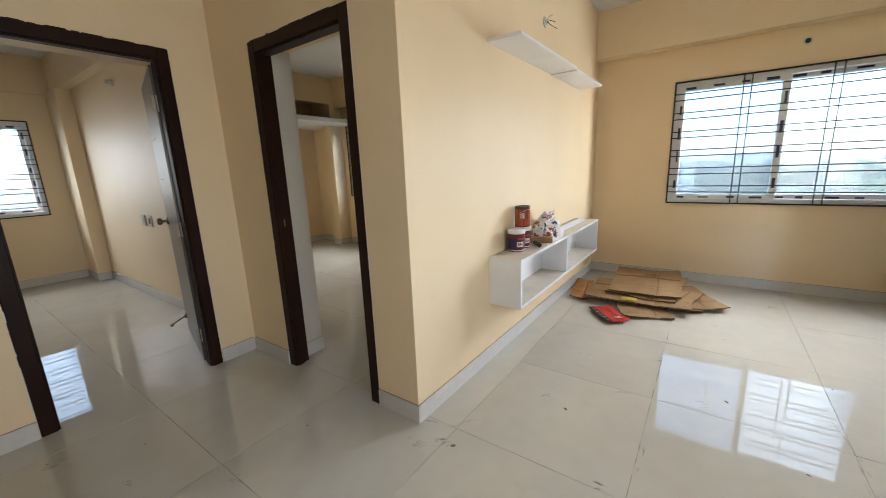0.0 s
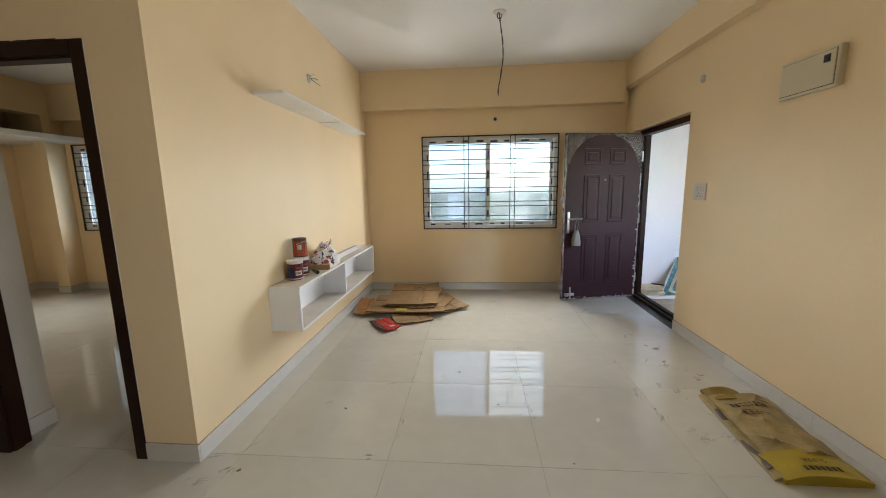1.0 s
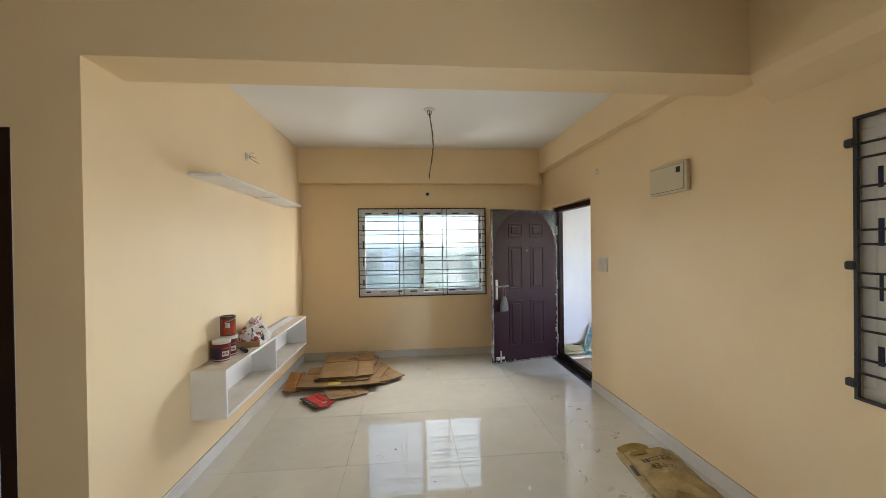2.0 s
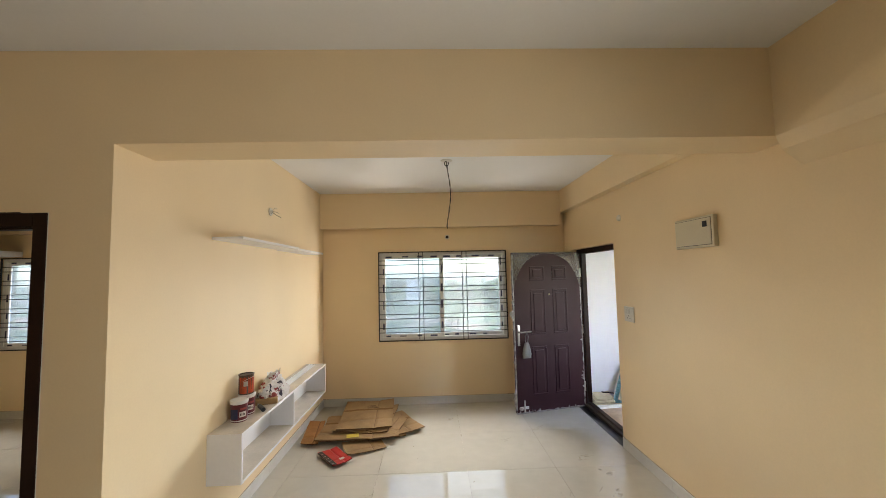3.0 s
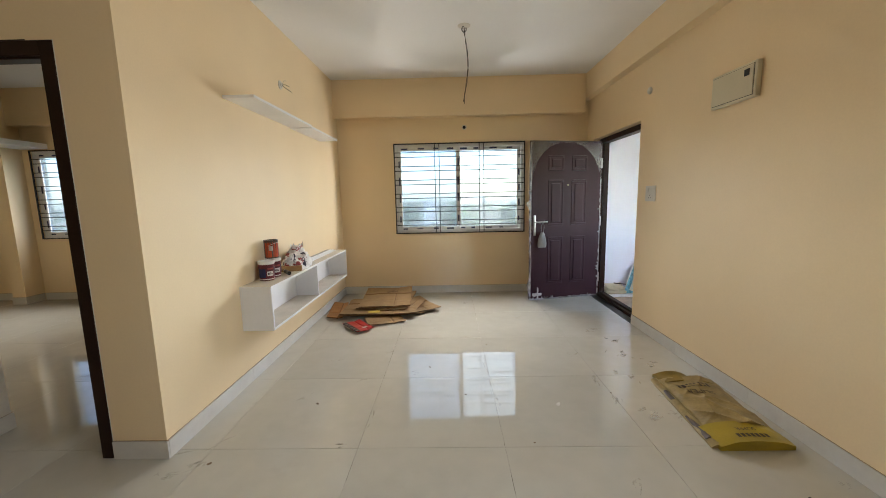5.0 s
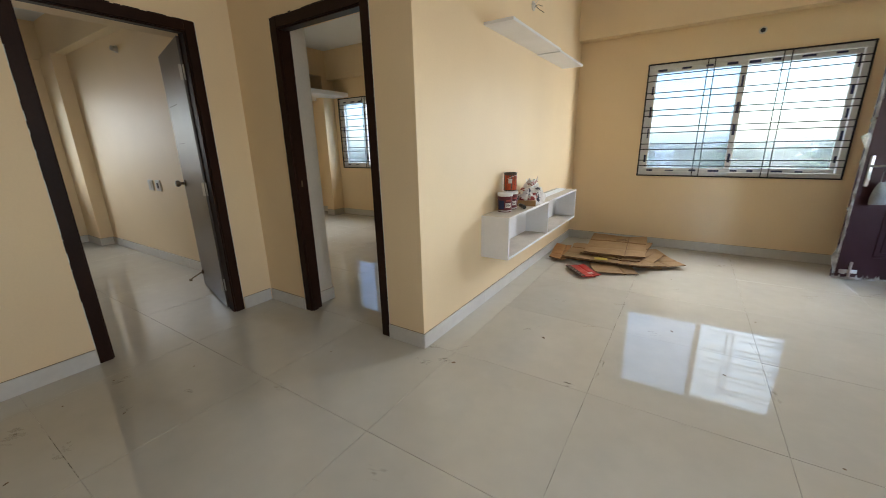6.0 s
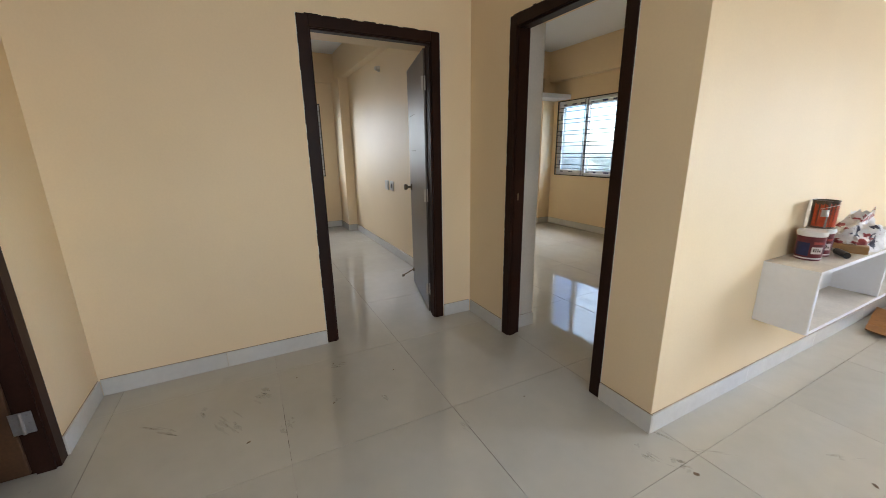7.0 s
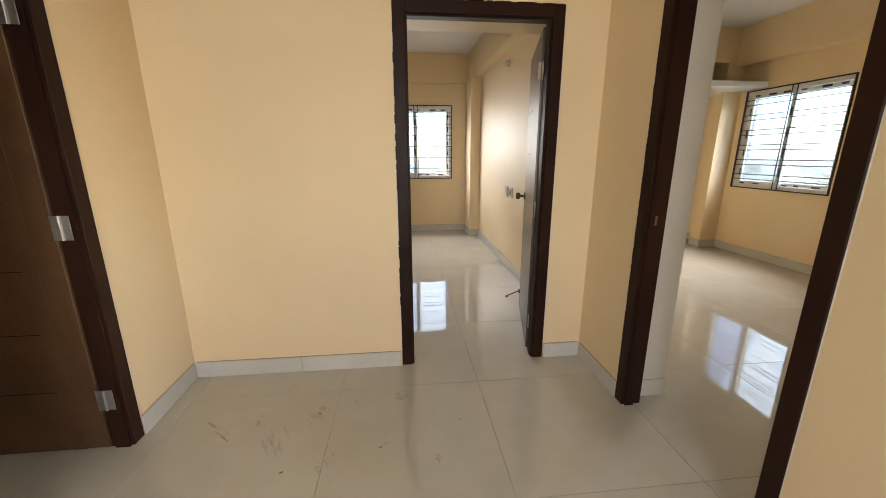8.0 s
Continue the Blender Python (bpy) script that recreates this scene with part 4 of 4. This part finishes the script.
part("face", sack_bm(-0.28, 0.30, -0.185, 0.185, 2.0, 0.062, ny=72, nx=46, skew=0.10, calm=0.12), M_sack_mid, sack, "dusty printed sack face", None, True)
part("folded_end", sack_bm(-0.44, -0.26, -0.205, 0.185, 5.0, 0.060, calm=0.85), M_sack_band, sack, "bright yellow folded end", None, True)
part("mouth", sack_bm(0.24, 0.385, -0.125, 0.105, 8.0, 0.056, calm=0.35), M_sack, sack, "mustard folded mouth", None, True)
part("flap", sack_bm(0.225, 0.325, 0.085, 0.225, 11.0, 0.050, calm=0.2), M_sack, sack, "", None, True)
part("side_fold", sack_bm(-0.42, 0.33, -0.240, -0.172, 14.0, 0.021, ny=60, nx=12, skew=0.095), M_sack_mid, sack, "", None, True)
part("side_print", sack_bm(-0.36, -0.14, -0.232, -0.190, 15.0, 0.024, nx=8, skew=0.095), M_print, sack, "dark printed side fold", None, True)
part("side_print", sack_bm(0.04, 0.15, -0.190, -0.152, 15.0, 0.025, nx=8, skew=0.095), M_print, sack, "dark printed side fold", None, True)


def words(text, size, material, parent, m, name="lettering"):
    c = bpy.data.curves.new(name, "FONT")
    c.body, c.size, c.align_x, c.extrude = text, size, "CENTER", 0.0006
    tmp = bpy.data.objects.new(name, c)
    me = bpy.data.meshes.new_from_object(tmp)
    bpy.data.objects.remove(tmp)
    me.materials.clear()
    me.materials.append(material)
    ob = new(name, me)
    ob.parent = parent
    ob.matrix_basis = m
    return ob


def lay_on_sack(ob, seed, hgt, x0, x1, y0, skew, calm):
    """Lets flat print follow the crumpled cloth beneath it."""
    for v in ob.data.vertices:
        p = ob.matrix_basis @ v.co
        u = min(0.97, max(0.03, (p.x - x0 - skew * (p.y - y0)) / (x1 - x0)))
        p.z = sack_z(p.x, p.y, seed, hgt, math.sin(math.pi * u) ** 0.4, calm) + 0.0016
        v.co = p
    ob.matrix_basis = pose(0, 0, 0)


BAND = (5.0, 0.060, -0.205, 0.185, -0.44, 0.0, 0.85)
FACE = (2.0, 0.062, -0.185, 0.185, -0.28, 0.10, 0.12)
lay_on_sack(words("SUPER", 0.040, M_print, sack, pose(0.0, -0.318, 0.05, 0, 0, 180)), *BAND)
for k in range(7):
    bar = part("print_bar", box(-0.085 + 0.025 * k, -0.068 + 0.025 * k, -0.402, -0.372, 0.0535, 0.0547), M_print, sack)
    lay_on_sack(bar, *BAND)
lay_on_sack(words("SUPER", 0.062, M_print, sack, pose(0.035, 0.105, 0.05, 0, 0, 172)), *FACE)
for k in range(8):
    bm = bmesh.new()
    for q in range(4):
        cube(bm, -0.075 + 0.029 * k + 0.005 * q, -0.070 + 0.029 * k + 0.005 * q, 0.135 + 0.003 * k, 0.178 + 0.003 * k, 0.0, 0.001)
    lay_on_sack(part("print_bar", bm, M_print, sack), *FACE)

# ---- small fixtures ----
mcb = thing("distribution_box", "beige metal distribution box high on the wall", "electric box", pose(3.43, 0.785, 2.036))
part("body", box(-0.034, -0.0005, -0.195, 0.195, -0.108, 0.108, 0.006, 2), M_beige, mcb)
# No gap is cut: a black plate behind the cover paints its shade.
part("cover_gap_shade", box(-0.0348, -0.030, -0.177, 0.183, -0.093, 0.093), M_black, mcb, "black plate for the shaded gap round the cover")
part("cover", box(-0.040, -0.033, -0.174, 0.180, -0.090, 0.090, 0.002, 2), M_beige, mcb)
part("latch", box(-0.043, -0.039, -0.145, -0.105, 0.030, 0.070, 0.001), M_black, mcb, "black square latch")
sw = thing("switch_plate", "white modular switch and socket plate by the entrance", "switch", pose(3.43, 1.775, 1.355))
part("plate", box(-0.010, -0.0005, -0.085, 0.085, -0.072, 0.072, 0.003, 2), M_plate, sw)
for y in (-0.045, 0.0, 0.045):
    part("switch", box(-0.014, -0.009, y - 0.018, y + 0.018, 0.008, 0.055, 0.002), M_plate, sw)
part("socket", box(-0.012, -0.009, -0.05, 0.05, -0.055, -0.004, 0.001), M_plate, sw)
# Small black blocks on the face paint the darkness inside the pin holes.
for y, z in ((-0.02, -0.038), (0.02, -0.038), (0.0, -0.016)):
    part("pin_hole_shade", box(-0.0128, -0.0118, y - 0.004, y + 0.004, z - 0.005, z + 0.005), M_black, sw)
cb = bmesh.new()
lathe(cb, [(0.032, 0), (0.032, 0.010), (0.026, 0.018), (0.01, 0.022)], 20)
solid("junction_cap", cb, M_plate, "round white junction cap on the wall", "cap", pose(3.4295, 1.876, 2.307, 0, -90), smooth=True)
hol = thing("lamp_holder", "white lamp holder with loose wires on the wall", "lamp holder", pose(0.0005, 1.75, 2.41))
hb = bmesh.new()
lathe(hb, [(0.038, 0), (0.038, 0.008), (0.022, 0.012), (0.020, 0.02)], 20)
part("rose", hb, M_plate, hol, "", pose(0, 0, 0, 0, 90), True)
for k in range(3):
    part("wire", tube(bmesh.new(), [(0.015, 0, 0), (0.05, 0.02 * k - 0.02, 0.03 - 0.03 * k), (0.08, 0.05 * k - 0.04, 0.02 - 0.035 * k)], 0.0022, 6), M_wire if k else M_plate, hol)
hb = bmesh.new()
lathe(hb, [(0.034, 0), (0.034, 0.006), (0.024, 0.008), (0.02, 0.006)], 20)
eye = thing("wall_outlet", "round wall outlet with black-filled opening above the window", "outlet", pose(1.75, 3.4795, 2.305, 90))
part("ring", hb, M_plate, eye, "", None, True)
# A solid black plug stands in for the shade inside the hole.
part("opening", lathe(bmesh.new(), [(0.021, 0.004), (0.021, 0.012), (0.015, 0.016)], 16), M_black, eye, "", None, True)
fan = thing("ceiling_fan_point", "ceiling fan hook with loose hanging wire", "ceiling hook", pose(1.695, 1.87, H))
hb = bmesh.new()
lathe(hb, [(0.02, -0.006), (0.055, -0.006), (0.06, -0.001)], 24)
part("plate", hb, M_plate, fan, "", None, True)
part("hook", tube(bmesh.new(), [(0.02 * math.cos(a), 0, -0.03 + 0.025 * math.sin(a)) for a in [radians(90 + 20 * k) for k in range(16)]], 0.005, 8), M_iron, fan, "", None, True)
for o in (0.0, 0.006):
    pts = [(0.004 * math.sin(k * 1.7 + o * 500) + 0.038 * math.sin(math.pi * k / 14) ** 1.5 - 0.010 * k / 14, o + 0.005 * math.cos(k * 1.7), -0.01 - (0.66 + 3 * o) * k / 14) for k in range(15)]
    part("wire", tube(bmesh.new(), pts, 0.0034, 6), M_wire, fan, "twisted brown wire", None, True)
blb = thing("lamp_holder", "white angled lamp holder high on the bedroom wall", "lamp holder", pose(-3.97, 0.0795, 2.33))
hb = bmesh.new()
lathe(hb, [(0.036, 0), (0.036, 0.01), (0.025, 0.02), (0.025, 0.06), (0.018, 0.065)], 20)
part("rose", hb, M_plate, blb, "", pose(0, 0, 0, 90, 0, 25), True)
for x in (-3.88, -3.69):
    s2 = thing("switch_plate", "white switch plate on the bedroom wall", "switch", pose(x, 0.0795, 0.905), "bedroom switch plates")
    part("plate", box(-0.06, 0.06, -0.010, 0.0, -0.06, 0.06, 0.003, 2), M_plate, s2)
    part("switch", box(-0.02, 0.02, -0.014, -0.009, -0.03, 0.03, 0.002), M_plate if x < -3.7 else M_print, s2)

# ---- litter on the floor ----
rng = random.Random(5)


def scrap(x, y, s, seed, material, label):
    bm = bmesh.new()
    n = 9
    ring = [bm.verts.new((s * (0.7 + 0.5 * noise.noise((k * 0.9, seed, 0))) * math.cos(2 * math.pi * k / n), s * 0.6 * (0.7 + 0.5 * noise.noise((seed, k, 0))) * math.sin(2 * math.pi * k / n), 0.002 + 0.010 * s * 10 * abs(noise.noise((k, 2, seed))))) for k in range(n)]
    low = [bm.verts.new((v.co.x * 0.9, v.co.y * 0.9, 0.0006)) for v in ring]
    bm.faces.new(ring)
    bm.faces.new(low[::-1])
    for k in range(n):
        bm.faces.new((low[k], low[(k + 1) % n], ring[(k + 1) % n], ring[k]))
    solid("scrap", bm, material, label, "scrap", pose(x, y, 0, 0, 0, seed * 57), "scraps on the floor")


for x, y, s, c in ((2.222, 0.484, 0.03, 0), (1.76, -0.40, 0.045, 0), (1.62, 0.62, 0.012, 1), (1.35, 1.05, 0.018, 1), (1.85, 1.5, 0.010, 1), (1.98, 0.10, 0.010, 1), (2.62, 0.62, 0.012, 1), (0.25, -0.05, 0.02, 1),
                   (0.62, 0.52, 0.016, 1), (-1.30, -1.45, 0.008, 1), (-1.35, -1.22, 0.009, 1), (-0.95, -1.30, 0.010, 1), (-0.85, -1.72, 0.012, 1), (-1.1, -0.9, 0.007, 1), (1.3, 2.2, 0.008, 1), (-0.5, -0.35, 0.008, 1)):
    scrap(x, y, s, x * 3.1 + y, M_debris if c else M_paper, "small dry brown scrap on the tiles" if c else "torn pale paper scrap on the tiles")
pipe = thing("pipe_offcut", "short black pipe with a white end on the floor", "pipe", pose(3.07, -0.325, 0.018, 0, 0, 20))
part("pipe_body", tube(bmesh.new(), [(0, 0, 0), (0, -0.22, 0)], 0.017, 14), M_black, pipe, "", None, True)
part("coupling", tube(bmesh.new(), [(0, -0.22, 0.004), (0, -0.30, 0.004)], 0.022, 14), M_plate, pipe, "white plastic coupling", None, True)

F_dust = film_mat("brown_dust_smear", (0.30, 0.22, 0.15), 0.15, 0.9)
F_plaster = film_mat("white_plaster_smear", (0.62, 0.60, 0.57), 0.26, 0.9)


def smears(name, label, material, spots, seed):
    """Thin smears of dust with ragged outlines, lying on the tiles."""
    bm = bmesh.new()
    r = random.Random(seed)
    for x, y, ln, wd, a in spots:
        for part_k in range(7):
            ox, oy = r.gauss(0, ln * 0.45), r.gauss(0, wd * 0.8)
            l2, w2, n = ln * r.uniform(0.08, 0.7), wd * r.uniform(0.1, 0.6), 22
            ring = []
            for k in range(n):
                t = 2 * math.pi * k / n
                q = 0.65 + 0.7 * noise.noise((math.cos(t) * 1.3 + x * 9 + part_k * 3.7, math.sin(t) * 1.3 + y * 9, seed)) + 0.25 * noise.noise((math.cos(t) * 4.1 + x * 31, math.sin(t) * 4.1 + y * 27, part_k * 1.9))
                px, py = ox + l2 * q * math.cos(t), oy + w2 * q * math.sin(t)
                ring.append(bm.verts.new((x + px * math.cos(a) - py * math.sin(a), y + px * math.sin(a) + py * math.cos(a), 0.0009 + 0.0003 * part_k)))
            bm.faces.new(ring)
    return solid(name, bm, material, label, "dust", kind="stuff")


smears("dust_smears", "brown dust smears and scuffs on the tiles", F_dust, [
    (-1.22, -1.65, 0.09, 0.04, 0.6), (-1.16, -2.12, 0.12, 0.025, 0.9), (-0.90, -1.54, 0.05, 0.03, 0.2), (-1.18, -1.94, 0.05, 0.03, 0.4), (-0.98, -1.29, 0.03, 0.02, 1.5), (-0.87, -1.03, 0.04, 0.015, 0.3),
    (0.05, 0.045, 0.07, 0.015, 0.3), (0.20, 0.11, 0.09, 0.012, 0.9), (0.21, -0.06, 0.06, 0.03, 0.6), (0.10, -0.12, 0.07, 0.03, 0.2), (-0.45, -0.75, 0.06, 0.012, 0.1), (0.50, 0.60, 0.07, 0.012, 1.0),
    (1.25, 0.95, 0.05, 0.02, 0.5), (2.3, 2.3, 0.08, 0.02, 0.4), (2.7, 2.55, 0.10, 0.02, 0.8), (1.7, 2.9, 0.07, 0.02, 1.2), (0.9, 0.1, 0.06, 0.02, 0.0), (2.9, 0.35, 0.06, 0.03, 0.7), (3.34, -0.23, 0.03, 0.02, 0.3),
    (1.5, -0.6, 0.05, 0.03, 0.7), (0.4, -0.9, 0.06, 0.02, 0.3), (2.4, -0.2, 0.05, 0.02, 1.1),
    (1.82, 0.62, 0.02, 0.18, 0.05), (1.80, 0.95, 0.012, 0.12, 0.1), (2.60, 0.80, 0.10, 0.03, 1.3), (2.62, 0.55, 0.09, 0.02, 1.2), (2.58, 1.25, 0.07, 0.03, 0.9), (1.02, 0.40, 0.012, 0.10, 0.0),
    (0.55, 1.20, 0.05, 0.010, 0.2), (0.95, 1.35, 0.06, 0.012, 0.4), (1.35, 1.95, 0.05, 0.010, 1.0), (0.85, 0.85, 0.05, 0.010, 0.5), (-1.05, -1.80, 0.14, 0.03, 0.5), (-1.30, -1.20, 0.06, 0.03, 1.2)], 4)
smears("plaster_smears", "whitish plaster smears by the entrance", F_plaster, [
    (2.95, 1.85, 0.10, 0.05, 0.2), (3.05, 1.55, 0.09, 0.06, 0.5), (2.98, 1.25, 0.10, 0.05, 0.9), (3.12, 1.05, 0.07, 0.05, 0.4), (2.85, 0.85, 0.08, 0.05, 1.2), (3.0, 0.65, 0.10, 0.04, 0.7), (2.75, 0.35, 0.08, 0.05, 0.3)], 9)

# ---- landing outside the entrance ----
structure("landing_floor", box(3.60, 5.40, 0.4, 3.58, -0.12, -0.012), M_lfloor, "brown tiled landing floor", "floor")
structure("landing_wall_north", box(3.60, 5.40, 3.43, 3.58, -0.012, H), M_lwall, "white painted landing wall", "wall")
structure("landing_wall_south", box(3.60, 5.40, 0.25, 0.4, -0.012, H), M_lwall, "white painted landing wall", "wall")
# Added out of view; the opening's size sets how much daylight the landing gets.
structure("unseen_landing_parapet", wall_bm(0.4, 3.43, -0.012, H, 5.28, 5.40, [(0.5, 1.38, 1.0, 2.12)], "y"), M_lwall, "unseen white landing wall, its opening sized to light the landing", "wall")
structure("landing_ceiling", box(3.60, 5.40, 0.25, 3.58, H, H + 0.14), M_ceil, "white landing ceiling", "ceiling")
tote = thing("woven_bag", "flat teal woven bag with cream border leaning on the landing wall", "bag", pose(3.93, 3.315, -0.012, -8, 22, 0))
tb = box(0.0, 0.36, -0.03, 0.025, 0.0, 0.54, 0.022, 3)
for v in tb.verts:
    v.co.y += 0.012 * noise.noise(v.co * 7)
part("cover", tb, M_blue, tote, "", None, True)
for x0, x1, z0, z1 in ((0.05, 0.31, 0.07, 0.10), (0.05, 0.08, 0.10, 0.46), (0.28, 0.31, 0.10, 0.46), (0.05, 0.31, 0.46, 0.49)):
    part("border", box(x0, x1, -0.046, -0.028, z0, z1, 0.003), M_sheet, tote, "cream woven border")
part("edge_piping", tube(bmesh.new(), [(0.0, -0.004, 0.02), (-0.006, -0.004, 0.27), (0.0, -0.004, 0.52)], 0.009, 8), M_paper, tote, "white piping", None, True)
for k, (x, y, r) in enumerate(((3.805, 3.325, 4), (3.815, 3.315, -7), (3.795, 3.33, 9), (3.81, 3.32, -2))):
    solid("folded_sheet", sheet_bm(0.27 - 0.015 * k, 0.17, 3.7 + k, 0.012, 0.03, 10, 10), M_sheet, "folded cream sheet in a slumped pile on the landing floor", "sheet", pose(x, y, -0.003 + 0.026 * k, 5 + 3 * k, -4, r), "folded sheets on the landing")
solid("batten_offcut", box(-0.10, 0.10, -0.012, 0.012, -0.006, 0.006, 0.002), M_frame, "dark batten offcut lying on the folded sheets", "offcut", pose(3.90, 3.33, 0.118, 0, 8, 4))
solid("board_offcut", box(-0.35, 0.35, -0.04, 0.04, 0, 0.02, 0.002), M_white, "white board offcut on the landing floor", "offcut", pose(4.02, 3.16, -0.012, 0, 0, 3))

# ---- outdoors ----
GZ = -13.5
structure("ground", box(-1500, 1500, -1500, 1800, GZ - 1, GZ), M_soil, "dry ground with grass and tracks far below", "ground")


def tree_mesh(seed, h):
    r = random.Random(seed)
    tb = bmesh.new()
    tube(tb, [(0, 0, 0), (0.1, 0.05, h * 0.25), (0.0, 0.1, h * 0.5)], 0.28, 7, 0.14)
    limbs = []
    for k in range(6):
        a = k * 1.05 + r.random()
        e = (math.cos(a) * h * 0.28, math.sin(a) * h * 0.28, h * r.uniform(0.6, 0.85))
        tube(tb, [(0, 0.05, h * 0.4), (e[0] * 0.5, e[1] * 0.5, h * 0.55), e], 0.10, 5, 0.03)
        limbs.append(e)
    limbs.append((0, 0, h * 0.9))
    cb = bmesh.new()
    for e in limbs:
        for k in range(120):
            d = Vector((r.gauss(0, 1), r.gauss(0, 1), r.gauss(0, 0.7))).normalized() * h * 0.20 * r.random() ** 0.35
            p = Vector(e) + d
            s = r.uniform(0.28, 0.62)
            a, b = Vector((r.gauss(0, 1), r.gauss(0, 1), r.gauss(0, 0.5))).normalized() * s, Vector((r.gauss(0, 1), r.gauss(0, 1), r.gauss(0, 0.5))).normalized() * s
            cb.faces.new([cb.verts.new(q) for q in (p - a, p + b * 0.6, p + a, p - b * 0.7)])
    return tb, cb


def palm_mesh(seed, h):
    r = random.Random(seed)
    tb = bmesh.new()
    tube(tb, [(0, 0, 0), (0.15, 0, h * 0.4), (0.3, 0.1, h * 0.75), (0.35, 0.15, h)], 0.22, 8, 0.13)
    cb = bmesh.new()
    top_p = Vector((0.35, 0.15, h))
    for k in range(18):
        a, el = k * 2.4, r.uniform(-0.2, 0.9)
        L = r.uniform(2.4, 3.3)
        prev = None
        for s in range(7):
            t = s / 6
            c = top_p + Vector((math.cos(a) * L * t, math.sin(a) * L * t, L * (el * t - 1.0 * t * t)))
            w = 0.38 * math.sin(math.pi * min(1, t * 0.9 + 0.08))
            n = Vector((-math.sin(a), math.cos(a), 0)) * w
            row = [cb.verts.new(c - n - Vector((0, 0, w * 0.6))), cb.verts.new(c), cb.verts.new(c + n - Vector((0, 0, w * 0.6)))]
            if prev:
                cb.faces.new((prev[0], row[0], row[1], prev[1]))
                cb.faces.new((prev[1], row[1], row[2], prev[2]))
            prev = row
    return tb, cb


protos = []
for seed, h, kind_n in ((1, 8.0, 0), (2, 10.0, 0), (3, 9.0, 1), (4, 11.0, 1)):
    tb, cb = (tree_mesh if kind_n == 0 else palm_mesh)(seed, h)
    lab = "broad green tree in the hazy distance" if kind_n == 0 else "tall palm with drooping fronds in the hazy distance"
    ob = thing("tree" if kind_n == 0 else "palm_tree", lab, "tree", pose(10 + seed * 9, 150 + seed * 12, GZ), "trees outside")
    part("trunk", tb, M_bark, ob)
    part("crown", cb, M_leafage if kind_n == 0 else M_palm, ob)
    protos.append(ob)
rng = random.Random(21)
for k in range(290):
    d = 62 + 300 * rng.random() ** 1.1
    a = radians(rng.uniform(60, 112)) if k < 210 else radians(rng.uniform(112, 195))
    s = rng.uniform(0.6, 1.2)
    if d < 215 and abs(a - radians(93)) < radians(3.2):
        d = 215 + d * 0.5
    copy_thing(protos[rng.choice((0, 1, 1, 2, 3))], pose(1 + d * math.cos(a), d * math.sin(a), GZ, 0, 0, rng.uniform(0, 360)) @ Matrix.Scale(s, 4))


def building(x, y, w, d, h, rot, label):
    ob = thing("apartment_building", label, "building", pose(x, y, GZ, 0, 0, rot), "buildings outside")
    part("wall", box(-w / 2, w / 2, -d / 2, d / 2, 0, h), M_stucco, ob)
    part("roof", box(-w / 2 - 0.4, w / 2 + 0.4, -d / 2 - 0.4, d / 2 + 0.4, h, h + 0.5), M_stucco, ob)
    part("tank", box(-w * 0.2, w * 0.05, -1, 1, h + 0.5, h + 2.2), M_stucco, ob)
    fl = int(h / 3.2)
    for f in range(fl):
        z = 3.2 * f + 1.0
        part("floor_band", box(-w / 2 - 0.15, w / 2 + 0.15, -d / 2 - 0.15, -d / 2 + 0.02, 3.2 * f + 2.85, 3.2 * f + 3.1), M_stucco, ob)
        for i in range(max(2, int(w / 3.5))):
            cx = -w / 2 + (i + 0.5) * w / max(2, int(w / 3.5))
            part("window", box(cx - 0.7, cx + 0.7, -d / 2 - 0.06, -d / 2 + 0.05, z, z + 1.4), M_dark_pane, ob)
    return ob


building(-8.5, 190, 6.5, 8, 12.8, 6, "white four-storey building among trees")
for x, y, w, h, r in ((70, 420, 26, 14, -8), (30, 500, 40, 16, 3), (110, 470, 30, 12, -10), (-60, 380, 24, 9, 8), (-90, 300, 22, 7, 14), (150, 520, 40, 18, -14), (-150, 480, 36, 13, 14), (5, 330, 16, 6, 0)):
    building(x, y, w, 12, h, r, "pale building far off in the haze")

# ---- floor: a bed of grout with loose tiles on it ----
floor = structure("floor", box(-6.28, 3.60, -5.15, 3.68, -0.16, -0.0035), M_grout, "glossy pale grey vitrified tile floor with dust", "floor")
TP = 0.8085
bm = bmesh.new()
a, t = TP / 2 - 0.0010, 0.0006
lo = [bm.verts.new((x * a, y * a, -0.010)) for x, y in ((-1, -1), (1, -1), (1, 1), (-1, 1))]
up = [bm.verts.new((x * a, y * a, -t)) for x, y in ((-1, -1), (1, -1), (1, 1), (-1, 1))]
tp = [bm.verts.new((x * (a - t), y * (a - t), 0.0)) for x, y in ((-1, -1), (1, -1), (1, 1), (-1, 1))]
for p, q in ((lo, up), (up, tp)):
    for k in range(4):
        bm.faces.new((p[k], p[(k + 1) % 4], q[(k + 1) % 4], q[k]))
bm.faces.new(tp)
tile_mesh = mesh_of("tile", bm, M_tile)
for i in range(-9, 4):
    for j in range(-7, 5):
        cx, cy = 1.003 + TP * (i + 0.5), 0.066 + TP * (j + 0.5)
        if cx < -6.3 or cx > 3.7 or cy > 3.75 or cy < -5.3 or (cx < -5.75 and cy > 0.9) or (cx < -2.1 and cy < -3.9):
            continue
        ob = new("tile", tile_mesh)
        ob.parent = floor
        ob.location = (cx, cy, rng.uniform(-0.0004, 0.0002))
        ob.rotation_euler = (rng.uniform(-0.0006, 0.0006), rng.uniform(-0.0006, 0.0006), 0)
